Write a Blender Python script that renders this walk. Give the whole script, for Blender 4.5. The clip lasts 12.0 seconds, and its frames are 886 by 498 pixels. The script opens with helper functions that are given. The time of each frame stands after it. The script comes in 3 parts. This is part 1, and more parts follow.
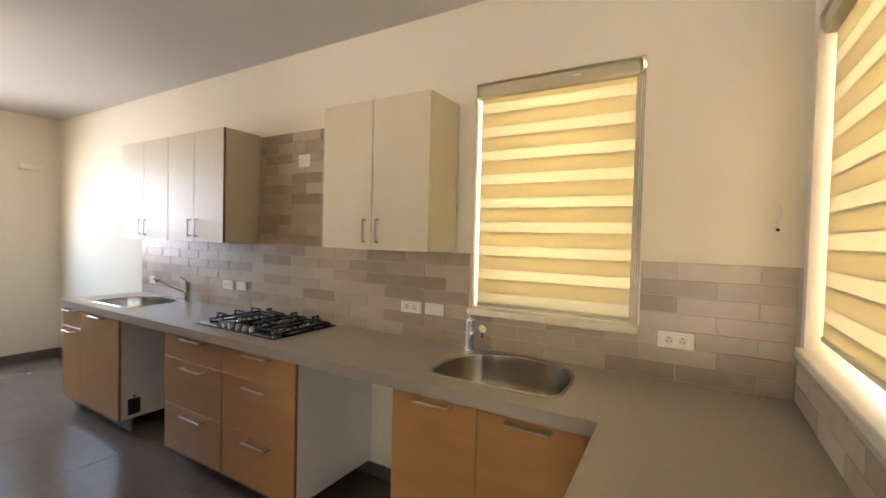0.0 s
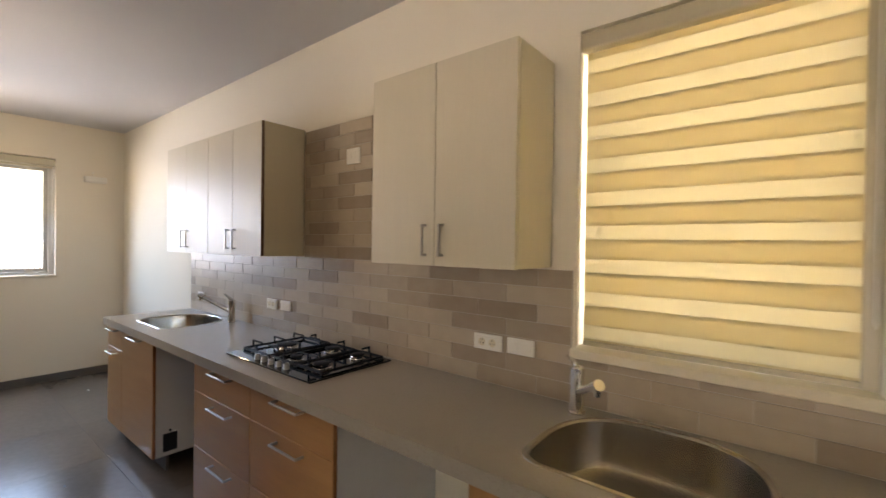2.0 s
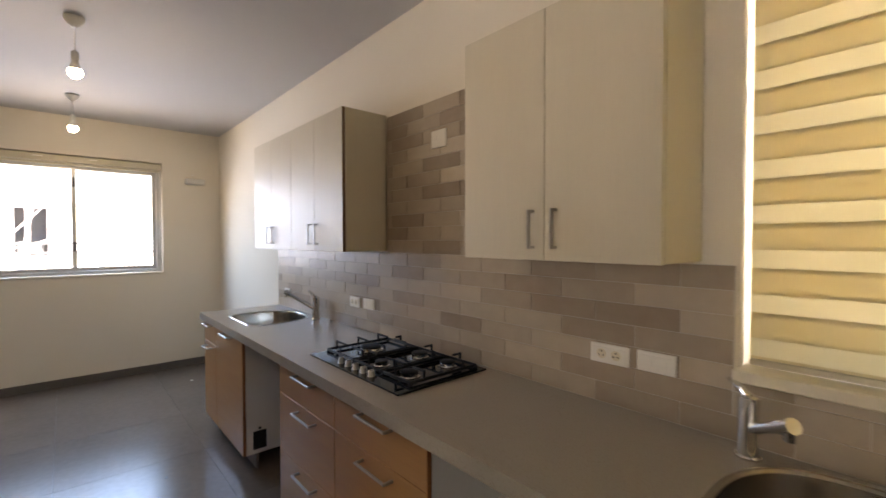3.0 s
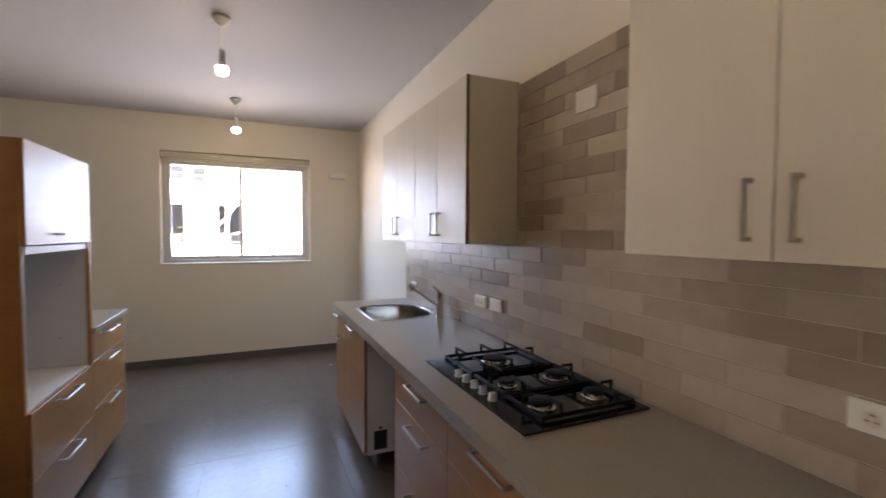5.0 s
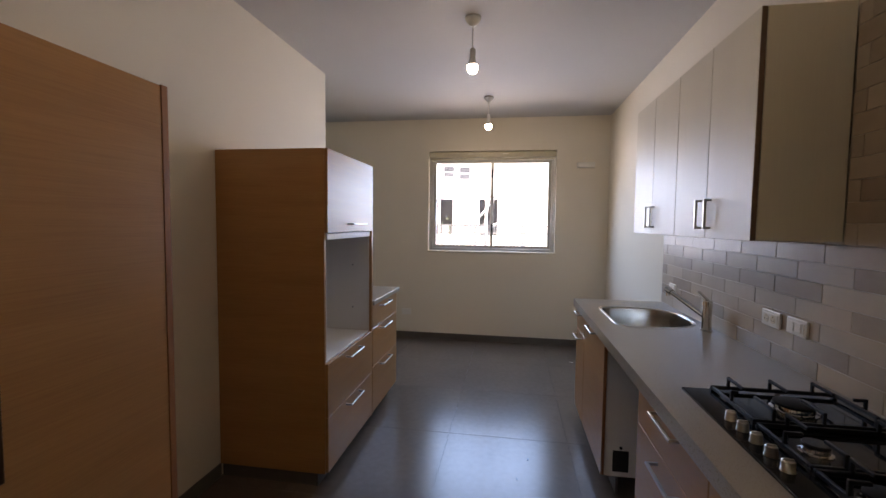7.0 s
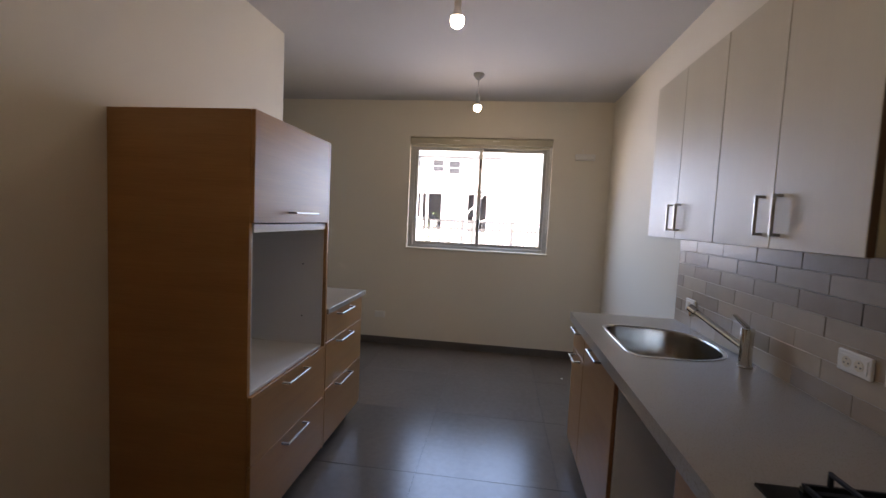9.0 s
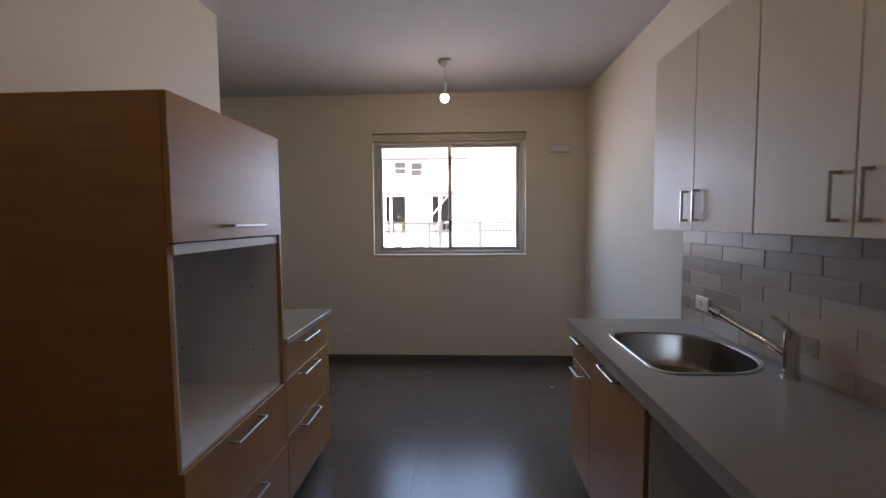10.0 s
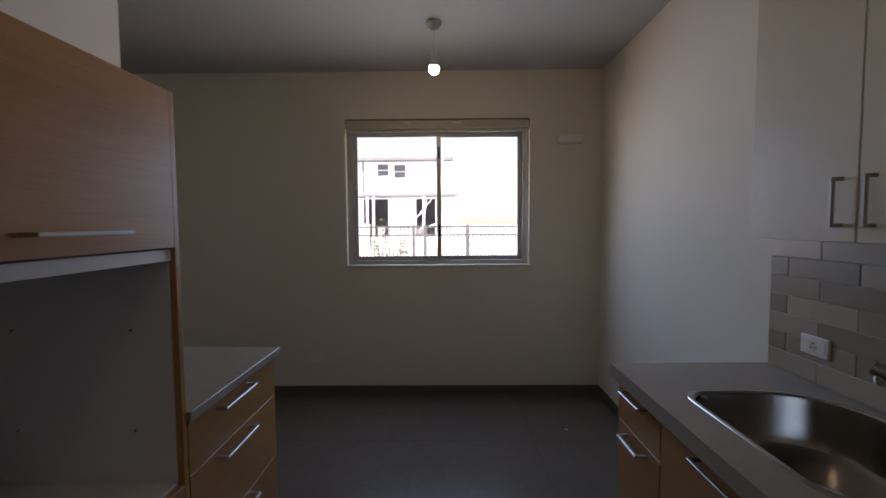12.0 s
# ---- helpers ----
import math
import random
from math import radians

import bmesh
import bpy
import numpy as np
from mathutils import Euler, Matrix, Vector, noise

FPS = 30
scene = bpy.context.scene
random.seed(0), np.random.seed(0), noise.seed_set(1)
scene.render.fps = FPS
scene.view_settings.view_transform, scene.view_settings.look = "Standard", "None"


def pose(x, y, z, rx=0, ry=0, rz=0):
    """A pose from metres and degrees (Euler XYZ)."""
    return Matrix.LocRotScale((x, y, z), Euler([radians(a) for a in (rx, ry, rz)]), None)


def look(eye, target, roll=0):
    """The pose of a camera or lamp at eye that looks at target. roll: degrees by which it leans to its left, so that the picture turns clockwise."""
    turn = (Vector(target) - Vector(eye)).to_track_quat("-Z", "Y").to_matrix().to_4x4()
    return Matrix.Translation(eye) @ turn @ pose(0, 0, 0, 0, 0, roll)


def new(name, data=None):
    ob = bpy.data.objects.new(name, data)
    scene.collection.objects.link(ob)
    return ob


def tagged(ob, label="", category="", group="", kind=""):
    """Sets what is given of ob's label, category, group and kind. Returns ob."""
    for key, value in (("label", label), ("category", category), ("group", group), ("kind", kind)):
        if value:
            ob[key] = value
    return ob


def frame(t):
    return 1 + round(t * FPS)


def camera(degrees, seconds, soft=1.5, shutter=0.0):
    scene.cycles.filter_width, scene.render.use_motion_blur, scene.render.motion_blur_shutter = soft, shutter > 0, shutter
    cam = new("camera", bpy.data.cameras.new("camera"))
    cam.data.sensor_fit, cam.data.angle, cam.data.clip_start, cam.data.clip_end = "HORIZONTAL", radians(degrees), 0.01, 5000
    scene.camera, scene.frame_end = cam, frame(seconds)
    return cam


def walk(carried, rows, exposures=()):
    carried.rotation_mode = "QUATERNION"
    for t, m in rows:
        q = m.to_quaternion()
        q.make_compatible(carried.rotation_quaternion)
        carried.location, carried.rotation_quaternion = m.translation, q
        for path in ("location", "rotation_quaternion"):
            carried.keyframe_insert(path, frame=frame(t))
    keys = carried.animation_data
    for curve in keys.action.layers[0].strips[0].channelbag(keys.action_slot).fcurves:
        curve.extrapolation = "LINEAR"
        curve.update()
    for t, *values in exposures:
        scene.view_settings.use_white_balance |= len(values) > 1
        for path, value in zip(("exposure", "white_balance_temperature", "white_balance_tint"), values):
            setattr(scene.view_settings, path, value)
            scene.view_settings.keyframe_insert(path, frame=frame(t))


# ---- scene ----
cam = camera(91.7, 12.0, shutter=0.5)
PATH = [
    (0, (0.098, 0.042, 1.483), (-0.916, 1.765, 1.43), 1.4),
    (0.5, (-0.023, 0.107, 1.49), (-0.942, 1.883, 1.433), 0.4),
    (1, (-0.114, 0.265, 1.474), (-1.081, 2.014, 1.408), 0.2),
    (1.5, (-0.187, 0.409, 1.49), (-1.302, 2.069, 1.45), 1.4),
    (2, (-0.315, 0.529, 1.493), (-1.565, 2.09, 1.473), 0.8),
    (2.5, (-0.472, 0.596, 1.479), (-1.814, 2.08, 1.44), -0.7),
    (3, (-0.58, 0.677, 1.478), (-2.081, 1.998, 1.433), -0.1),
    (5, (-0.889, 0.913, 1.461), (-2.722, 1.71, 1.388), 0.3),
    (5.5, (-0.96, 0.971, 1.465), (-2.916, 1.38, 1.369), 1.7),
    (6, (-0.995, 1.006, 1.463), (-2.992, 1.043, 1.364), 1.6),
    (6.5, (-1.008, 1.001, 1.459), (-2.992, 0.768, 1.356), 1.4),
    (7, (-1.06, 0.997, 1.459), (-3.032, 0.686, 1.339), 0.7),
    (9, (-1.623, 1.0, 1.455), (-3.602, 0.745, 1.313), 2.7),
    (9.5, (-1.783, 0.979, 1.454), (-3.765, 0.749, 1.307), 0.9),
    (10, (-1.986, 0.897, 1.458), (-3.98, 0.799, 1.328), -0.5),
    (10.5, (-2.131, 0.877, 1.449), (-4.123, 0.799, 1.284), 0.3),
    (11, (-2.346, 0.896, 1.475), (-4.34, 0.782, 1.376), 0.8),
    (11.5, (-2.52, 0.888, 1.464), (-4.512, 0.789, 1.32), 1.9),
    (12, (-2.713, 0.827, 1.462), (-4.71, 0.805, 1.347), -0.4),
]
EXPOSURES = [(0.0, 3.87, 9000, 18), (2.5, 3.4, 8700, 19), (5.0, 3.22, 8150, 22), (7.0, 2.75, 8100, 23), (9.5, 2.35, 8000, 23), (12.0, 1.45, 7600, 22)]
walk(cam, [(t, look(eye, target, roll)) for t, eye, target, roll in PATH], EXPOSURES)

# ---- world, sun, window light ----
world = bpy.data.worlds.new("sky")
scene.world = world
world.use_nodes = True
wn = world.node_tree
sky = wn.nodes.new("ShaderNodeTexSky")
sky.sky_type, sky.sun_disc = "NISHITA", False
sky.sun_elevation, sky.sun_rotation = radians(56), radians(90)
wn.links.new(sky.outputs[0], wn.nodes["Background"].inputs[0])
wn.nodes["Background"].inputs[1].default_value = 0.12
sun = new("sun", bpy.data.lights.new("sun", "SUN"))
sun.data.energy, sun.data.angle, sun.data.color = 5.0, radians(0.5), (1, 0.985, 0.96)
sun.matrix_world = look((20, 0, 30), (0, 0, 0))


def window_light(name, eye, target, w, h, power, colour, spread=180):
    ob = new(name, bpy.data.lights.new(name, "AREA"))
    ob.data.shape, ob.data.size, ob.data.size_y, ob.data.energy, ob.data.color = "RECTANGLE", w, h, power, colour
    ob.data.spread = radians(spread)
    ob.matrix_world = look(eye, target)
    return ob


window_light("daylight_far", (-6.44, 0.745, 1.70), (0, 0.745, -1.2), 1.38, 1.0, 5.0, (0.31, 0.55, 1.0), 150)
window_light("daylight_north", (-0.52, 2.235, 1.68), (-0.52, 0, 1.68), 0.70, 1.04, 0.20, (1.0, 0.94, 0.66), 60)
window_light("daylight_east", (0.60, 1.60, 1.68), (-2, 1.60, 1.68), 0.78, 1.02, 0.42, (1.0, 0.95, 0.74), 60)


# ---- materials ----
def material(name, colour, rough=0.5, metal=0.0, vary=0.06, scale=(3, 3, 3), fine=(60, 60, 60), bump=0.02, random_hue=0.0, colour2=None, spec=0.5, texture=1.0):
    """Base colour with variation at two scales, random per object where asked, and a fine bump."""
    m = bpy.data.materials.new(name)
    m.use_nodes = True
    nt = m.node_tree
    n, l = nt.nodes, nt.links
    b = n["Principled BSDF"]
    b.inputs["Roughness"].default_value, b.inputs["Metallic"].default_value = rough, metal
    b.inputs["Specular IOR Level"].default_value = spec
    tc = n.new("ShaderNodeTexCoord")
    where = tc.outputs["Object"]
    if random_hue:
        at, shift = n.new("ShaderNodeObjectInfo"), n.new("ShaderNodeVectorMath")
        shift.operation = "MULTIPLY_ADD"
        shift.inputs[1].default_value = (3.7, 3.7, 3.7)
        l.new(at.outputs["Location"], shift.inputs[0])
        l.new(where, shift.inputs[2])
        where = shift.outputs[0]

    def noise_at(sc, detail):
        mp = n.new("ShaderNodeMapping")
        mp.inputs["Scale"].default_value = sc
        l.new(where, mp.inputs["Vector"])
        t = n.new("ShaderNodeTexNoise")
        t.inputs["Scale"].default_value, t.inputs["Detail"].default_value = 1.0, detail
        l.new(mp.outputs[0], t.inputs["Vector"])
        return t

    big, small = noise_at(scale, 3), noise_at(fine, 4)
    add = n.new("ShaderNodeMath")
    add.operation = "ADD"
    l.new(big.outputs["Fac"], add.inputs[0])
    l.new(small.outputs["Fac"], add.inputs[1])
    soft = n.new("ShaderNodeMath")
    soft.operation = "MULTIPLY_ADD"
    soft.inputs[1].default_value, soft.inputs[2].default_value = texture, 1 - texture
    l.new(add.outputs[0], soft.inputs[0])
    last = soft.outputs[0]
    if random_hue:
        info = n.new("ShaderNodeObjectInfo")
        mul = n.new("ShaderNodeMath")
        mul.operation = "MULTIPLY_ADD"
        mul.inputs[1].default_value, mul.inputs[2].default_value = random_hue, -random_hue / 2
        l.new(info.outputs["Random"], mul.inputs[0])
        add2 = n.new("ShaderNodeMath")
        add2.operation = "ADD"
        l.new(last, add2.inputs[0])
        l.new(mul.outputs[0], add2.inputs[1])
        last = add2.outputs[0]
    rng = n.new("ShaderNodeMapRange")
    rng.inputs["From Min"].default_value, rng.inputs["From Max"].default_value = 0.6, 1.4
    l.new(last, rng.inputs["Value"])
    mix = n.new("ShaderNodeMix")
    mix.data_type = "RGBA"
    c2 = colour2 or tuple(c * (1 + vary) for c in colour)
    c1 = colour if colour2 else tuple(c * (1 - vary) for c in colour)
    mix.inputs["A"].default_value, mix.inputs["B"].default_value = (*c1, 1), (*c2, 1)
    l.new(rng.outputs[0], mix.inputs["Factor"])
    l.new(mix.outputs["Result"], b.inputs["Base Color"])
    rr = n.new("ShaderNodeMapRange")
    rr.inputs["From Min"].default_value, rr.inputs["From Max"].default_value = 0.3, 0.7
    rr.inputs["To Min"].default_value, rr.inputs["To Max"].default_value = max(0.02, rough * 0.85), min(1, rough * 1.15)
    l.new(small.outputs["Fac"], rr.inputs["Value"])
    if bump:
        l.new(rr.outputs[0], b.inputs["Roughness"])
        bp = n.new("ShaderNodeBump")
        bp.inputs["Strength"].default_value, bp.inputs["Distance"].default_value = min(1, bump * 10), 0.002
        l.new(small.outputs["Fac"], bp.inputs["Height"])
        l.new(bp.outputs[0], b.inputs["Normal"])
    return m


def fabric(name, colour, through_share, clear):
    """Blind cloth: part diffuse, part translucent, part open weave."""
    m = material(name, colour, 0.9, vary=0.04, fine=(500, 500, 500), bump=0.01)
    nt = m.node_tree
    b, out = nt.nodes["Principled BSDF"], nt.nodes["Material Output"]
    tr, ms = nt.nodes.new("ShaderNodeBsdfTranslucent"), nt.nodes.new("ShaderNodeMixShader")
    tr.inputs[0].default_value = (*colour, 1)
    ms.inputs[0].default_value = through_share
    nt.links.new(b.outputs[0], ms.inputs[1])
    nt.links.new(tr.outputs[0], ms.inputs[2])
    cl, ms2 = nt.nodes.new("ShaderNodeBsdfTransparent"), nt.nodes.new("ShaderNodeMixShader")
    ms2.inputs[0].default_value = clear
    nt.links.new(ms.outputs[0], ms2.inputs[1])
    nt.links.new(cl.outputs[0], ms2.inputs[2])
    nt.links.new(ms2.outputs[0], out.inputs[0])
    return m


def glass_material():
    m = bpy.data.materials.new("window_glass")
    m.use_nodes = True
    nt = m.node_tree
    nt.nodes.clear()
    out, mx = nt.nodes.new("ShaderNodeOutputMaterial"), nt.nodes.new("ShaderNodeMixShader")
    cl, gl = nt.nodes.new("ShaderNodeBsdfTransparent"), nt.nodes.new("ShaderNodeBsdfGlossy")
    gl.inputs["Roughness"].default_value = 0.02
    mx.inputs[0].default_value = 0.06
    nt.links.new(cl.outputs[0], mx.inputs[1])
    nt.links.new(gl.outputs[0], mx.inputs[2])
    nt.links.new(mx.outputs[0], out.inputs[0])
    return m


def glow_material(name, colour, strength):
    m = bpy.data.materials.new(name)
    m.use_nodes = True
    b = m.node_tree.nodes["Principled BSDF"]
    b.inputs["Emission Color"].default_value, b.inputs["Emission Strength"].default_value = (*colour, 1), strength
    return m


PAINT = material("wall_paint", (0.79, 0.72, 0.595), 0.75, vary=0.02, scale=(1.2, 1.2, 1.2), fine=(140, 140, 140), bump=0.012)
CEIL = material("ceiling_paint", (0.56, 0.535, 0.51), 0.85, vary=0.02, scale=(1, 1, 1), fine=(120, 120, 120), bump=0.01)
FLOOR = material("floor_tile", (0.138, 0.110, 0.090), 0.235, vary=0.12, scale=(2.2, 2.2, 2.2), fine=(24, 24, 24), bump=0, random_hue=0.1)
GROUT_F = material("floor_grout", (0.10, 0.086, 0.075), 0.8)
SKIRT = material("skirting_tile", (0.12, 0.105, 0.09), 0.4, vary=0.1, scale=(4, 4, 4))
TILE = material("glazed_tile", (0.275, 0.205, 0.145), 0.36, scale=(7, 7, 16), fine=(16, 16, 16), bump=0, random_hue=0.62, colour2=(0.51, 0.42, 0.315), texture=0.25)
GROUT = material("tile_grout", (0.54, 0.485, 0.405), 0.85, vary=0.08)
STONE = material("quartz_worktop", (0.345, 0.305, 0.25), 0.30, vary=0.04, scale=(2, 2, 2), fine=(260, 260, 260), bump=0.003)
OAK = material("oak_laminate", (0.36, 0.170, 0.058), 0.40, scale=(1.5, 1.5, 14), fine=(7, 7, 300), bump=0.02, colour2=(0.47, 0.245, 0.092))
OAK_EDGE = material("oak_edge", (0.33, 0.13, 0.045), 0.45, scale=(2, 2, 2), fine=(90, 90, 12), vary=0.12)
EDGE_DARK = material("dark_edge", (0.15, 0.085, 0.045), 0.5, vary=0.1)
CREAM = material("cream_laminate", (0.62, 0.555, 0.42), 0.44, scale=(8, 8, 1.2), fine=(260, 260, 6), bump=0.008, vary=0.04)
WHITE = material("white_melamine", (0.76, 0.74, 0.72), 0.45, vary=0.015)
PLINTH = material("plinth_board", (0.10, 0.085, 0.075), 0.5, vary=0.1)
STEEL = material("brushed_steel", (0.45, 0.42, 0.375), 0.22, 1.0, vary=0.05, scale=(6, 6, 6), fine=(20, 400, 40), bump=0.006)
CHROME = material("chrome", (0.72, 0.71, 0.69), 0.09, 1.0, vary=0.03, bump=0)
NICKEL = material("satin_nickel", (0.50, 0.47, 0.42), 0.28, 1.0, vary=0.04, bump=0)
BRONZE = material("dark_bronze", (0.10, 0.07, 0.05), 0.35, 1.0, vary=0.1)
BLACK_GLASS = material("black_glass", (0.008, 0.008, 0.009), 0.07, vary=0.1, bump=0)
IRON = material("cast_iron", (0.008, 0.008, 0.0085), 0.5, vary=0.2, fine=(300, 300, 300), bump=0.02, spec=0.3)
PLASTIC = material("white_plastic", (0.80, 0.77, 0.70), 0.3, vary=0.02, bump=0)
IVORY = material("ivory_plastic", (0.54, 0.48, 0.34), 0.35, vary=0.03, bump=0)
DARK = material("dark_plastic", (0.012, 0.012, 0.013), 0.5, vary=0.2)
ALU = material("aluminium_frame", (0.52, 0.50, 0.46), 0.38, 0.6, vary=0.04)
SILL = material("cream_stone", (0.70, 0.62, 0.47), 0.4, vary=0.06, scale=(9, 9, 9))
CLOTH = fabric("blind_cloth", (0.76, 0.665, 0.42), 0.25, 0.0)
SHEER = fabric("blind_sheer", (0.86, 0.80, 0.61), 0.255, 0.0)
GLASS = glass_material()
GLOW = glow_material("bulb_glow", (1.0, 0.88, 0.70), 14.0)
RENDER_WALL = material("sunlit_render", (0.80, 0.82, 0.84), 0.9, vary=0.05)
# Dark grey-blue painted for the shade of unlit rooms; the downpipe shares it.
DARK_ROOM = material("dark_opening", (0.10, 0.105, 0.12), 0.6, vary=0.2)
ROOF = material("roof_edge", (0.17, 0.175, 0.19), 0.8, vary=0.15)
FENCE = material("fence_metal", (0.075, 0.078, 0.085), 0.6, vary=0.15)
GROUND = material("pale_paving", (0.72, 0.715, 0.71), 0.9, vary=0.12, scale=(0.4, 0.4, 0.4), fine=(20, 20, 20))
LEAF = material("leaf", (0.06, 0.10, 0.035), 0.6, vary=0.3)


# ---- helpers for building ----
def slab(x0, x1, y0, y1, z0, z1, bevel=0.0, segments=1, bm=None):
    """A box, with bevelled edges where asked; adds to bm if given."""
    b = bmesh.new()
    bmesh.ops.create_cube(b, size=1.0, matrix=Matrix.LocRotScale(((x0 + x1) / 2, (y0 + y1) / 2, (z0 + z1) / 2), None, (abs(x1 - x0), abs(y1 - y0), abs(z1 - z0))))
    if bevel:
        bmesh.ops.bevel(b, geom=b.edges[:], offset=bevel, segments=segments, profile=0.5, affect="EDGES")
    if bm is None:
        return b
    merge(bm, b)
    return bm


def merge(bm, other):
    me = bpy.data.meshes.new("tmp")
    other.to_mesh(me)
    other.free()
    bm.from_mesh(me)
    bpy.data.meshes.remove(me)
    return bm


def tube(a, b, r0, r1=None, sides=16, bm=None, caps=True):
    """A round bar from a to b."""
    a, b = Vector(a), Vector(b)
    out = bmesh.new()
    turn = (b - a).to_track_quat("Z", "Y").to_matrix().to_4x4()
    bmesh.ops.create_cone(out, cap_ends=caps, segments=sides, radius1=r0, radius2=r0 if r1 is None else r1, depth=(b - a).length, matrix=Matrix.Translation((a + b) / 2) @ turn)
    return out if bm is None else merge(bm, out)


def lathe(profile, centre, sides=24):
    """A turned shape: (radius, height) pairs round the upright through centre."""
    bm = bmesh.new()
    rings = []
    for r, z in profile:
        rings.append([bm.verts.new((centre[0] + r * math.cos(2 * math.pi * k / sides), centre[1] + r * math.sin(2 * math.pi * k / sides), centre[2] + z)) for k in range(sides)])
    for a, b in zip(rings, rings[1:]):
        for k in range(sides):
            bm.faces.new((a[k], a[(k + 1) % sides], b[(k + 1) % sides], b[k]))
    bm.faces.new(rings[0])
    bm.faces.new(rings[-1])
    bmesh.ops.recalc_face_normals(bm, faces=bm.faces[:])
    return bm


def to_object(name, bm, mat, smooth=False):
    me = bpy.data.meshes.new(name)
    bm.to_mesh(me)
    bm.free()
    me.materials.append(mat)
    if smooth:
        for p in me.polygons:
            p.use_smooth = True
        me.set_sharp_from_angle(angle=radians(35))
    return new(name, me)


def part(name, bm, mat, parent, label="", smooth=False):
    """One mesh under a thing or a part; bm is in the world's coordinates."""
    root = Vector((0, 0, 0))
    up = parent
    while up:
        root += up.location
        up = up.parent
    bmesh.ops.translate(bm, verts=bm.verts[:], vec=-root)
    ob = to_object(name, bm, mat, smooth)
    ob.parent = parent
    return tagged(ob, label) if label else ob


def thing(name, at, label, category, group="", kind=""):
    ob = new(name)
    ob.location = at
    ob.empty_display_size = 0.05
    return tagged(ob, label, category, group, kind)


def solid(name, bm, mat, label="", category="", kind="structure"):
    return tagged(to_object(name, bm, mat), label, category, "", kind)


def pierced(axis, face, back, u0, u1, z0, z1, holes):
    """A wall between face and back along u, with rectangular holes (u0, u1, z0, z1) right through it."""
    us = sorted({u0, u1, *[h[0] for h in holes], *[h[1] for h in holes]})
    zs = sorted({z0, z1, *[h[2] for h in holes], *[h[3] for h in holes]})
    bm = bmesh.new()
    for a, b in zip(us, us[1:]):
        for c, d in zip(zs, zs[1:]):
            if any(h[0] <= a and b <= h[1] and h[2] <= c and d <= h[3] for h in holes):
                continue
            slab(*((a, b, face, back) if axis == "y" else (face, back, a, b)), c, d, bm=bm)
    bmesh.ops.remove_doubles(bm, verts=bm.verts[:], dist=1e-5)
    seen = {}
    for f in bm.faces:
        seen.setdefault(tuple(round(v, 4) for v in f.calc_center_median()), []).append(f)
    bmesh.ops.delete(bm, geom=[f for fs in seen.values() if len(fs) > 1 for f in fs], context="FACES")
    return bm


# ---- the room ----
NORTH, FAR, EAST, SOUTH, CEILING = 2.112, -6.347, 0.447, -0.615, 2.73
WALL_END, NOOK = -4.645, -2.4
solid("wall_north", pierced("y", NORTH, NORTH + 0.2, FAR - 0.2, EAST + 0.2, 0, CEILING, [(-0.935, -0.115, 1.078, 2.30)]), PAINT, "cream painted plaster wall of the kitchen", "wall")
solid("wall_far", pierced("x", FAR, FAR - 0.2, NOOK, NORTH, 0, CEILING, [(-0.025, 1.515, 1.12, 2.34)]), PAINT, "cream painted plaster wall with a sliding window", "wall")
solid("wall_east", pierced("x", EAST, EAST + 0.2, 0.45, NORTH, 0, CEILING, [(1.15, 2.045, 1.078, 2.30)]), PAINT, "cream painted plaster wall beside the worktop", "wall")
solid("wall_south", slab(WALL_END, -1.3, SOUTH - 0.2, SOUTH, 0, CEILING), PAINT, "cream painted plaster wall behind the tall cabinet", "wall")
# Added unseen room: its depth cuts the light bounced back into the kitchen.
solid("wall_room_west", slab(-1.5, -1.3, -4.5, SOUTH - 0.2, 0, CEILING), PAINT, "cream plaster wall of an added, unseen room behind", "wall")
# The opening here is made up, to let fill light from the sky in.
solid("wall_room_south", pierced("y", -4.5, -4.7, -1.5, 3.9, 0, CEILING, [(0.1, 1.3, 0.0, 2.1)]), PAINT, "cream plaster wall of an added, unseen room behind", "wall")
solid("wall_room_east", slab(3.7, 3.9, -4.5, 0.45, 0, CEILING), PAINT, "cream plaster wall of an added, unseen room behind", "wall")
solid("wall_room_north", slab(EAST + 0.2, 3.9, 0.45, 0.65, 0, CEILING), PAINT, "cream plaster wall of an added, unseen room behind", "wall")
solid("wall_nook_side", slab(WALL_END, WALL_END + 0.2, NOOK, SOUTH - 0.2, 0, CEILING), PAINT, "cream painted plaster wall of the side nook", "wall")
solid("wall_nook_end", slab(FAR - 0.2, WALL_END + 0.2, NOOK - 0.2, NOOK, 0, CEILING), PAINT, "cream painted plaster wall closing the nook", "wall")
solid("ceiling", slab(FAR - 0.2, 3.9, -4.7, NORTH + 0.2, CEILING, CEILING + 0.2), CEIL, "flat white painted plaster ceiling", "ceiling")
floor = solid("floor", slab(FAR - 0.2, 3.9, -4.7, NORTH + 0.2, -0.2, -0.003), GROUT_F, "dark grey-brown porcelain tile floor", "floor")


def skirting(x0, x1, y0, y1):
    solid("baseboard", slab(x0, x1, y0, y1, 0.0, 0.078, 0.002), SKIRT, "dark grey tile skirting along the wall", "baseboard")


skirting(FAR, FAR + 0.01, NOOK + 0.01, NORTH)
skirting(FAR + 0.01, EAST, NORTH - 0.01, NORTH)
skirting(-3.212, -2.153, SOUTH, SOUTH + 0.01)
skirting(WALL_END - 0.01, WALL_END, NOOK, SOUTH)


